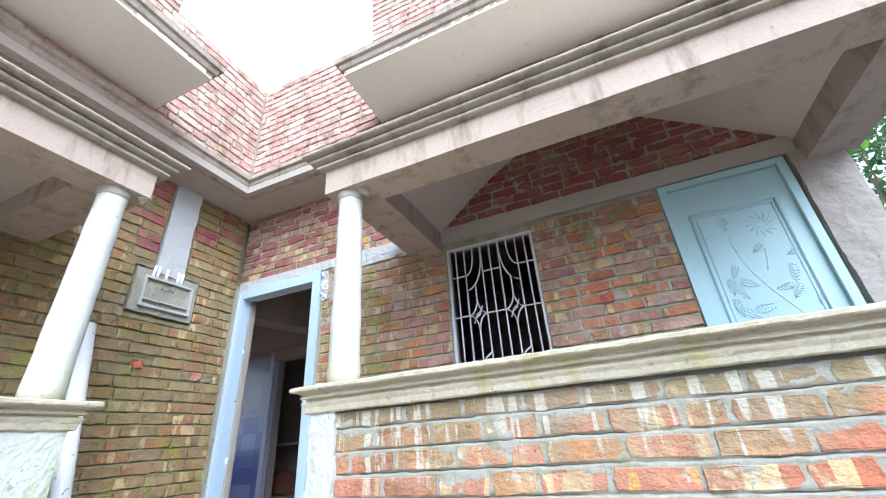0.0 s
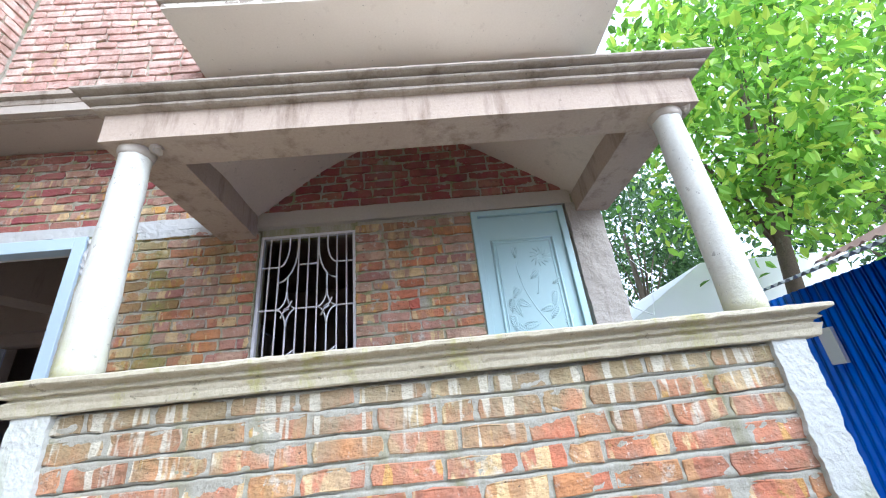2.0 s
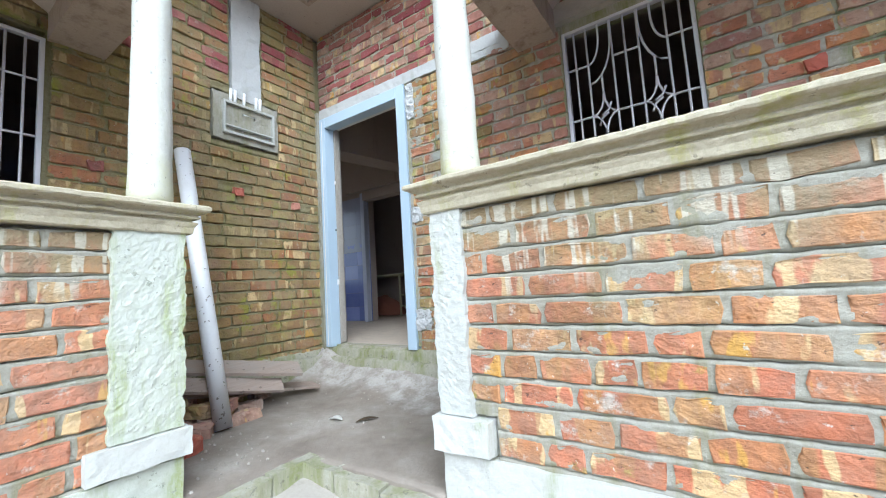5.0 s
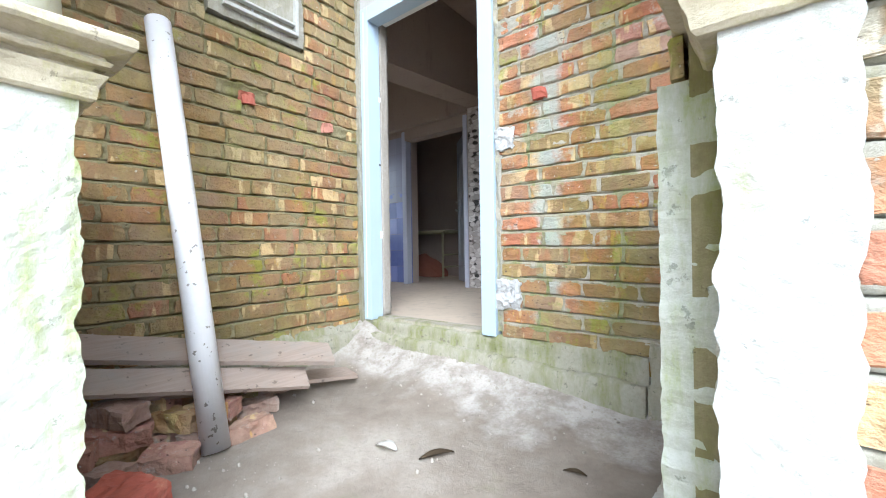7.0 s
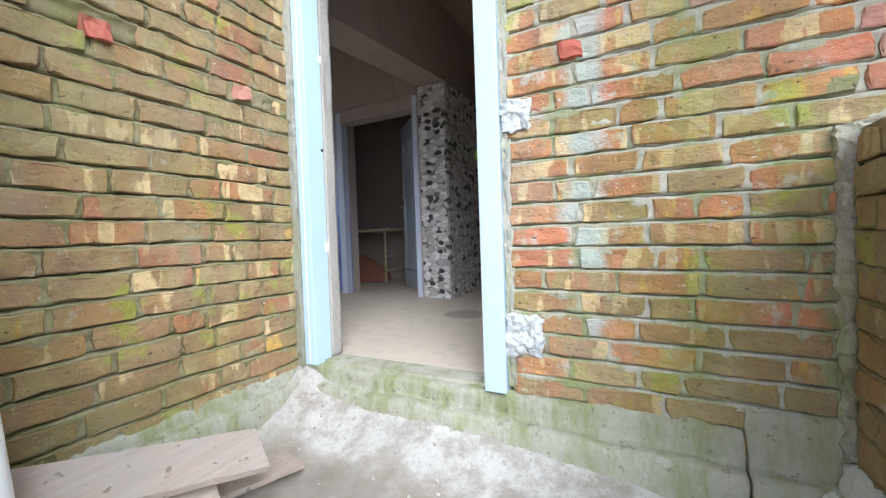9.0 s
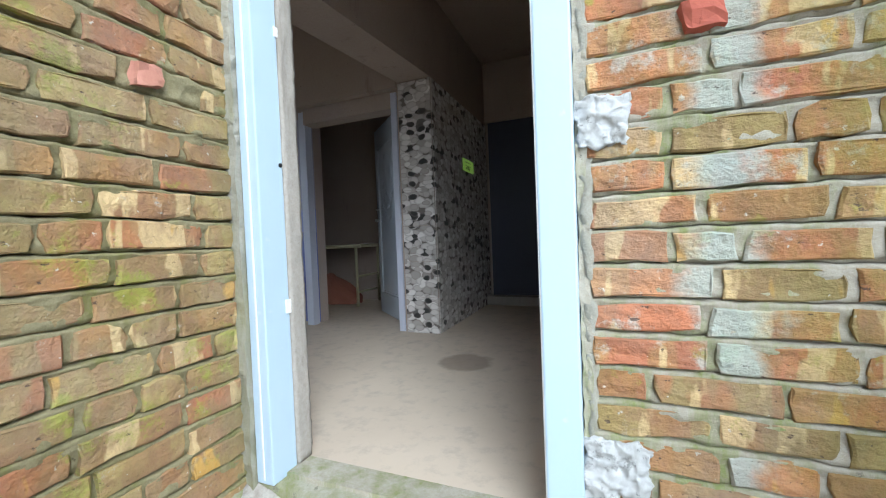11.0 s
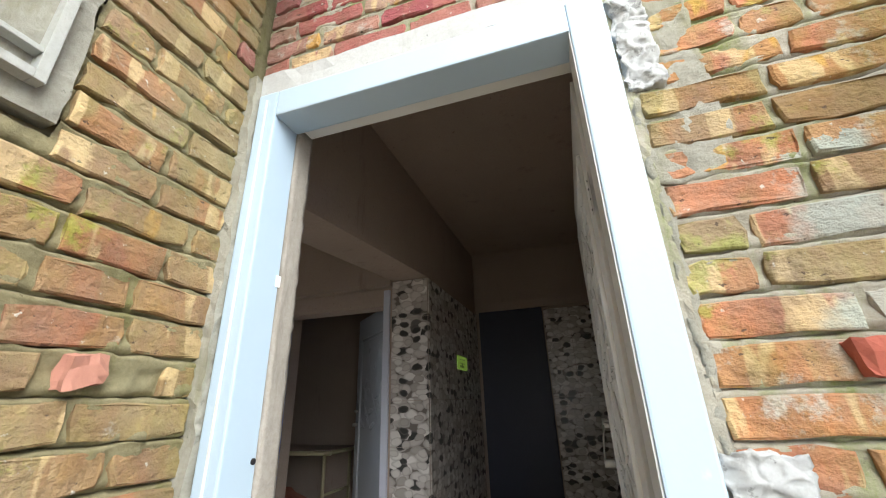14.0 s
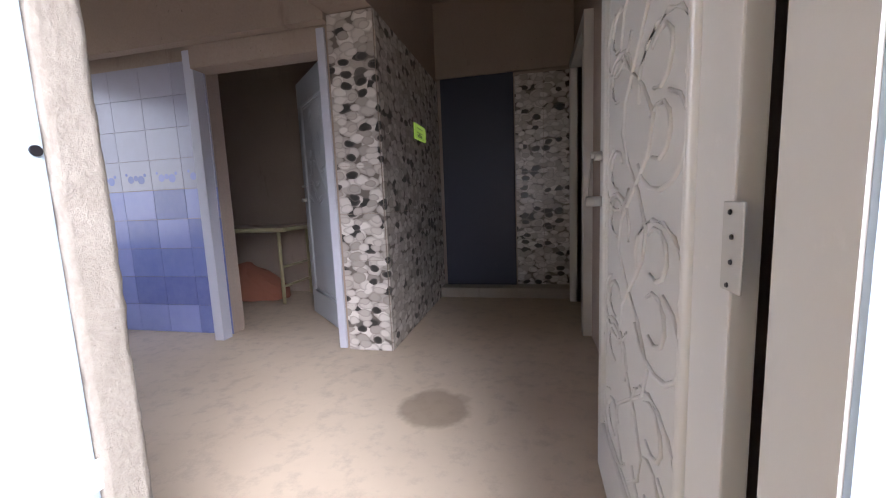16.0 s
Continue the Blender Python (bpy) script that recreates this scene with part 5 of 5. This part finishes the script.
for k in range(5):
    bm.faces.new((ends[0][k], ends[1][k], ends[1][(k + 1) % 5], ends[0][(k + 1) % 5]))
back = thing("white_roof", "low white sheet roof behind the verandah end", "roof")
part("sheet", bm, M_TIN_WHITE, back)
part("wall", box(3.5, 7.0, 6.1, 8.0, -0.3, 1.3), M_TIN, back)

# ---- trees ----
def leaf_cloud(tips, per, spread, size, seed, shape=0.42):
    rng = np.random.default_rng(seed)
    tips = np.array(tips)
    n = len(tips) * per
    at = np.repeat(tips, per, 0) + rng.normal(0, spread, (n, 3)) * (1, 1, 0.7)
    way = rng.normal(0, 1, (n, 3)) + (0, 0, -0.5)
    way /= np.linalg.norm(way, axis=1)[:, None]
    up = rng.normal(0, 0.45, (n, 3)) + (0, 0, 1)
    side = np.cross(way, up)
    side /= np.linalg.norm(side, axis=1)[:, None]
    nrm = np.cross(side, way)
    s = (size * rng.uniform(0.55, 1.25, n))[:, None]
    w = s * shape
    v = np.stack([at, at + way * s * 0.35 - side * w * 0.5 + nrm * w * 0.15, at + way * s * 0.75 - side * w * 0.36 + nrm * w * 0.1, at + way * s - nrm * w * 0.15,
                  at + way * s * 0.75 + side * w * 0.36 + nrm * w * 0.1, at + way * s * 0.35 + side * w * 0.5 + nrm * w * 0.15], 1).reshape(-1, 3)
    base = np.arange(n)[:, None] * 6
    faces = np.concatenate([base + (0, 1, 2, 3), base + (0, 3, 4, 5)], 0)
    mesh = bpy.data.meshes.new("crown")
    mesh.from_pydata(v.tolist(), [], faces.tolist())
    return mesh


def tree(foot, centre, radii, tips, per, spread, size, seed, material, label, trunk=0.12):
    t = thing("tree", label, "tree", foot)
    rng = random.Random(seed)
    foot, centre = Vector(foot), Vector(centre)
    fork = foot.lerp(centre, 0.55)
    part("trunk", tube([(0, 0, -0.05), tuple((fork - foot) * 0.5 + Vector((0.08, 0.05, 0))), tuple(fork - foot), tuple(centre - foot)], [trunk, trunk * 0.85, trunk * 0.7, trunk * 0.3], 10), M_BARK, t)
    ends = []
    for k in range(tips):
        d = Vector((rng.gauss(0, 1), rng.gauss(0, 1), rng.gauss(0, 1))).normalized()
        r = rng.uniform(0.35, 1.0) ** 0.6
        ends.append(centre + Vector((d.x * radii[0], d.y * radii[1], d.z * radii[2])) * r)
    for e in ends[:: max(1, tips // 8)]:
        mid = fork.lerp(e, 0.5) + Vector((0, 0, 0.2))
        part("limb", tube([tuple(fork - foot), tuple(mid - foot), tuple(e - foot)], [trunk * 0.28, trunk * 0.13, 0.005], 6), M_BARK, t)
    crown = new("crown", leaf_cloud([e - foot for e in ends], per, spread, size, seed, 0.55))
    crown.data.materials.append(material)
    crown.parent = t
    return t


tree((4.6, 5.0, -0.3), (4.25, 3.6, 4.3), (1.45, 1.2, 2.0), 76, 62, 0.32, 0.155, 3, M_LEAF, "leafy green tree hanging over the tin shed")
tree((6.6, 4.2, -0.3), (6.1, 4.0, 4.2), (1.6, 1.6, 2.2), 70, 62, 0.38, 0.16, 4, M_LEAF, "leafy green tree behind the tin shed", 0.14)
tree((5.6, 9.5, -0.3), (5.6, 9.5, 5.0), (2.0, 1.5, 2.6), 44, 70, 0.40, 0.19, 5, M_LEAF_FAR, "dark leafy tree behind the house", 0.14)
tree((8.6, 12.0, -0.3), (8.4, 12.0, 6.2), (2.6, 2.0, 3.2), 44, 70, 0.45, 0.22, 6, M_LEAF_FAR, "tall dark tree behind the house", 0.18)
tree((5.0, 14.0, -0.3), (5.2, 14.0, 4.2), (2.2, 2.0, 2.6), 40, 70, 0.45, 0.22, 7, M_LEAF_FAR, "dark leafy tree behind the house", 0.16)
tree((11.5, 8.0, -0.3), (11.0, 8.0, 5.0), (2.6, 2.6, 3.4), 44, 70, 0.5, 0.23, 8, M_LEAF_FAR, "tall dark tree beyond the sheds", 0.18)

cable = thing("cable", "thin pale cable hanging between house and trees", "cable")
part("wire", tube([(1.62, 3.0, 2.05), (2.3, 4.0, 1.75), (3.2, 5.2, 1.9), (4.2, 6.6, 2.9), (5.4, 9.2, 4.2)], 0.006, 5), M_PVC, cable)

# ---- bricks of the walls ----
def brick_shape(length, height, depth, rng):
    """Ring of a worn brick: back ring in the mortar, rounded front with uneven edges."""
    n = 12
    ring = []
    for u, v in ((-1, -1), (-0.4, -1), (0.3, -1), (1, -1), (1, 0), (1, 1), (0.4, 1), (-0.3, 1), (-1, 1), (-1, 0)):
        ring.append((u * length / 2 + rng.uniform(-0.006, 0.004), v * height / 2 + rng.gauss(-v * 0.0005, 0.003)))
        if abs(u) == 1 and abs(v) == 1:
            chip = rng.choice((0.1, 0.3, 0.5, 1.1))
            ring[-1] = (ring[-1][0] - u * rng.uniform(0.002, 0.008) * chip, ring[-1][1] - v * rng.uniform(0.001, 0.007) * chip)
    back = [(x, 0.012, z) for x, z in ring]
    mid = [(x, -depth * 0.7 + rng.uniform(-0.002, 0.002), z) for x, z in ring]
    front = [(x * (1 - 0.0045 / length * 2) + rng.uniform(-0.002, 0.002), -depth + rng.uniform(-0.003, 0.004), z * (1 - 0.0045 / height * 2)) for x, z in ring]
    m = len(ring)
    faces = []
    for k in range(m):
        j = (k + 1) % m
        faces.append((k, j, m + j, m + k))
        faces.append((m + k, m + j, 2 * m + j, 2 * m + k))
    faces.append(tuple(range(2 * m, 3 * m)))
    return back + mid + front, faces


def lay(u0, u1, z0, z1, holes, rng, pitch, brick, joint):
    """Courses of bricks: yields (centre u, centre z, length, height)."""
    z, row = z0, 0
    while z < z1 - 0.03:
        h = min(pitch, z1 - z)
        spans = [(u0, u1)]
        for a, b, lo, hi in holes:
            if lo < z + h - 0.02 and hi > z + 0.02:
                spans = [s for p, q in spans for s in ((p, min(q, a)), (max(p, b), q)) if s[1] - s[0] > 0.03]
        for p, q in spans:
            u = p - (brick / 2 if row % 2 else 0) * (p == u0)
            first = True
            while u < q - 0.02:
                w = brick * rng.choice((1, 1, 0.88, 0.52, 0.95, 1.06, 0.7))
                a, b = max(p, u), min(q, u + w)
                if q - b < 0.07:
                    b = q
                if b - a > 0.035:
                    yield (a + b) / 2, z + h / 2, b - a - joint, h - joint * rng.uniform(0.8, 1.25)
                u = b if b > u else u + w
        z += pitch
        row += 1


def sag(u, z, seed):
    return 0.011 * noise.noise(Vector((u * 1.1, z * 0.6, seed * 3.7)))


def mortar_skin(parent, m, span, z0, holes, depth, seed, pitch, material, smear=1.0):
    """Uneven bed joints: mortar squeezed out over the lower brick, a dark gap under the upper one, smears on some faces."""
    u0, u1, zt = span
    nu, nc = int((u1 - u0) / 0.0125), int((zt - z0) / pitch)
    phases = (-0.13, -0.085, -0.02, 0.02, 0.05, 0.085, 0.25, 0.40, 0.55, 0.70, 0.80)
    lift = (0.60, 0.80, 0.74, 0.3, -0.6, 0.25, 0.55, 0.30, 0.20, 0.30, 0.62)
    rough = (0.8, 0.6, 0.7, 1.5, 1.9, 1.5, 1.0, 0.85, 0.85, 0.9, 1.0)
    vs, fs, rows = [], [], []
    for c in range(nc):
        for p, a, b in zip(phases, lift, rough):
            rows.append((z0 + (c + p) * pitch, a, b))
    for z, a, b in rows:
        for i in range(nu + 1):
            u = u0 + (u1 - u0) * i / nu
            q = Vector((u * 9, z * 9, seed))
            n1 = noise.noise(q) + 0.7 * noise.noise(q * 3.1) + 0.35 * smear * noise.noise(q * 0.35)
            n2 = noise.noise(q * 6.5)
            h = depth * (a - 0.35 + 0.35 * smear) + b * depth * (0.72 * n1 + 0.42 * n2) - (0.04 * max(0.0, noise.noise(Vector((u * 3.3, z * 2.1, seed + 9))) + 0.4) if a < -0.5 else 0.0)
            jit = 0.005 * noise.noise(Vector((u * 23, z * 40, seed + 5)))
            vs.append(tuple(m @ Vector((u, -max(h, -0.024), z + sag(u, z, seed) + jit))))
    w = nu + 1
    for k in range(len(rows) - 1):
        zc = (rows[k][0] + rows[k + 1][0]) / 2
        for i in range(nu):
            uc = u0 + (u1 - u0) * (i + 0.5) / nu
            if any(lo - 0.004 < uc < hi + 0.004 and a - 0.01 < zc < b + 0.01 for lo, hi, a, b in holes):
                continue
            o = k * w + i
            fs.append((o, o + 1, o + w + 1, o + w))
    mesh = bpy.data.meshes.new("mortar")
    mesh.from_pydata(vs, [], fs)
    mesh.polygons.foreach_set("use_smooth", [True] * len(fs))
    mesh.materials.append(material)
    ob = new("mortar", mesh)
    ob.parent = parent
    tagged(ob, kind="stuff")


def brickwork(parent, m, u0, u1, z0, z1, holes, choose, depth=0.014, seed=1, single=None, joint=0.013, skip=(), pitch=0.0885, skin=None, skin_material=None):
    """Bricks on a wall whose face is the plane y = 0 of m. single(u, z): laid as an object of its own; the rest are joined."""
    rng = random.Random(seed)
    shapes, rest = {}, {}
    made = 0
    for u, z, length, height in lay(u0, u1, z0, z1, holes, rng, pitch, 0.25, joint):
        if any(abs(u - a) < 0.07 and abs(z - b) < 0.05 for a, b in skip):
            continue
        mat = choose(u, z)
        z += sag(u, z, seed) + 0.003 * noise.noise(Vector((u * 5, z * 9, seed)))
        tilt = pose(u, rng.uniform(-0.26, 0.18) * depth, z, rng.uniform(-260.0, 120.0) * depth, rng.uniform(-1.8, 1.8), rng.uniform(-1.6, 1.6))
        if single and single(u, z) and made < 300:
            key = (mat.name, round(length / 0.05), rng.randrange(3))
            if key not in shapes:
                v, f = brick_shape(key[1] * 0.05, 0.0755, depth, rng)
                mesh = bpy.data.meshes.new("brick")
                mesh.from_pydata(v, [], f)
                mesh.materials.append(mat)
                shapes[key] = mesh
            ob = new("brick", shapes[key])
            ob.parent = parent
            ob.matrix_world = m @ tilt @ Matrix.Diagonal((length / (key[1] * 0.05), 1, height / 0.0755, 1))
            made += 1
        else:
            v, f = brick_shape(length, height, depth, rng)
            vs, fs = rest.setdefault(mat.name, ([], []))
            n0 = len(vs)
            q = m @ tilt
            vs += [tuple(q @ Vector(p)) for p in v]
            fs += [tuple(n0 + k for k in face) for face in f]
    if skin:
        mortar_skin(parent, m, skin[:3], z0, holes, depth, seed, pitch, skin_material, *skin[3:])
    for name, (vs, fs) in rest.items():
        mesh = bpy.data.meshes.new("bricks")
        mesh.from_pydata(vs, [], fs)
        mesh.materials.append(bpy.data.materials[name])
        ob = new("bricks", mesh)
        ob.parent = parent
        tagged(ob, kind="stuff")


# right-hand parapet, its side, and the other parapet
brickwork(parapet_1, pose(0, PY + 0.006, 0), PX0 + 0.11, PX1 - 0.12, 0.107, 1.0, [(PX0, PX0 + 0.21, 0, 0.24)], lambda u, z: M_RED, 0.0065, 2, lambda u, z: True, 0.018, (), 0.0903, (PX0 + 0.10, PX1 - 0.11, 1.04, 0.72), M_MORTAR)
brickwork(parapet_side, pose(SIDE + 0.005, WY, 0, 0, 0, -90), 0.05, WY - PY - 0.14, -0.147, 1.10, [], lambda u, z: M_BROWN, 0.011, 3, lambda u, z: True, 0.013, (), 0.0885, (0.05, WY - PY - 0.14, 1.08, 0.6), M_MORTAR_DARK)
brickwork(parapet_2, pose(QX - 0.006, 0, 0, 0, 0, 90), -2.6, QY1 - 0.22, 0.107, 1.0, [], lambda u, z: M_RED, 0.0065, 4, lambda u, z: u > -1.5, 0.018, (), 0.0903, (-2.6, QY1 - 0.21, 1.04, 0.72), M_MORTAR)


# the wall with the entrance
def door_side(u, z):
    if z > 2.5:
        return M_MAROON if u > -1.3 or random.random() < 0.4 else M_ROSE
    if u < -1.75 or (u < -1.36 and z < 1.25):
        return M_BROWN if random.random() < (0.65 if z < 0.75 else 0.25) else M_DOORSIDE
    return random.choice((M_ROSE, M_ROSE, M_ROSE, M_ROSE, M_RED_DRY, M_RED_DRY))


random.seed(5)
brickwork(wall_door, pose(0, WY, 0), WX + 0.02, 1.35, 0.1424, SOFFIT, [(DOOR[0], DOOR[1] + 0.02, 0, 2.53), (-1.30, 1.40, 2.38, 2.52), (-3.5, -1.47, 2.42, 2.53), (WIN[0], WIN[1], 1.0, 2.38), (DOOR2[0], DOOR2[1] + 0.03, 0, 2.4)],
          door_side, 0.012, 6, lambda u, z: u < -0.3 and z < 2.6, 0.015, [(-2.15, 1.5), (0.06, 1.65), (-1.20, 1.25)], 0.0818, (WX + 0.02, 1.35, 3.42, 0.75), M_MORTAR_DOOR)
# the side wall
brickwork(wall_left, pose(WX, 0, 0, 0, 0, 90), -1.6, WY - 0.04, 0.15, SOFFIT, [(1.93, 2.21, 2.3, SOFFIT), (1.79, 2.36, 1.98, 2.39), (LWIN[0] - 0.02, LWIN[1] + 0.02, 1.0, 2.38)],
          lambda u, z: M_BROWN if z < 2.45 else (M_MAROON if random.random() < 0.2 else M_BROWN), 0.015, 7, lambda u, z: u > 0.95 and z < 3.0, 0.015, [(2.52, 1.53), (1.995, 1.58), (1.10, 1.59)], 0.0885, (-1.6, WY - 0.04, 3.40, 0.7), M_MORTAR_DARK)
# the upper storey
brickwork(upper_wall_1, pose(0, UY, 0), UX + 0.02, 1.6, 3.50, 6.35, [(UX, -1.62, 4.85, 6.4)], lambda u, z: M_PINK, 0.016, 8)
brickwork(upper_wall_2, pose(UX, 0, 0, 0, 0, 90), -2.5, UY - 0.02, 3.50, 6.35, [(1.30, UY + 0.2, 4.85, 6.4)], lambda u, z: M_PINK, 0.016, 9)
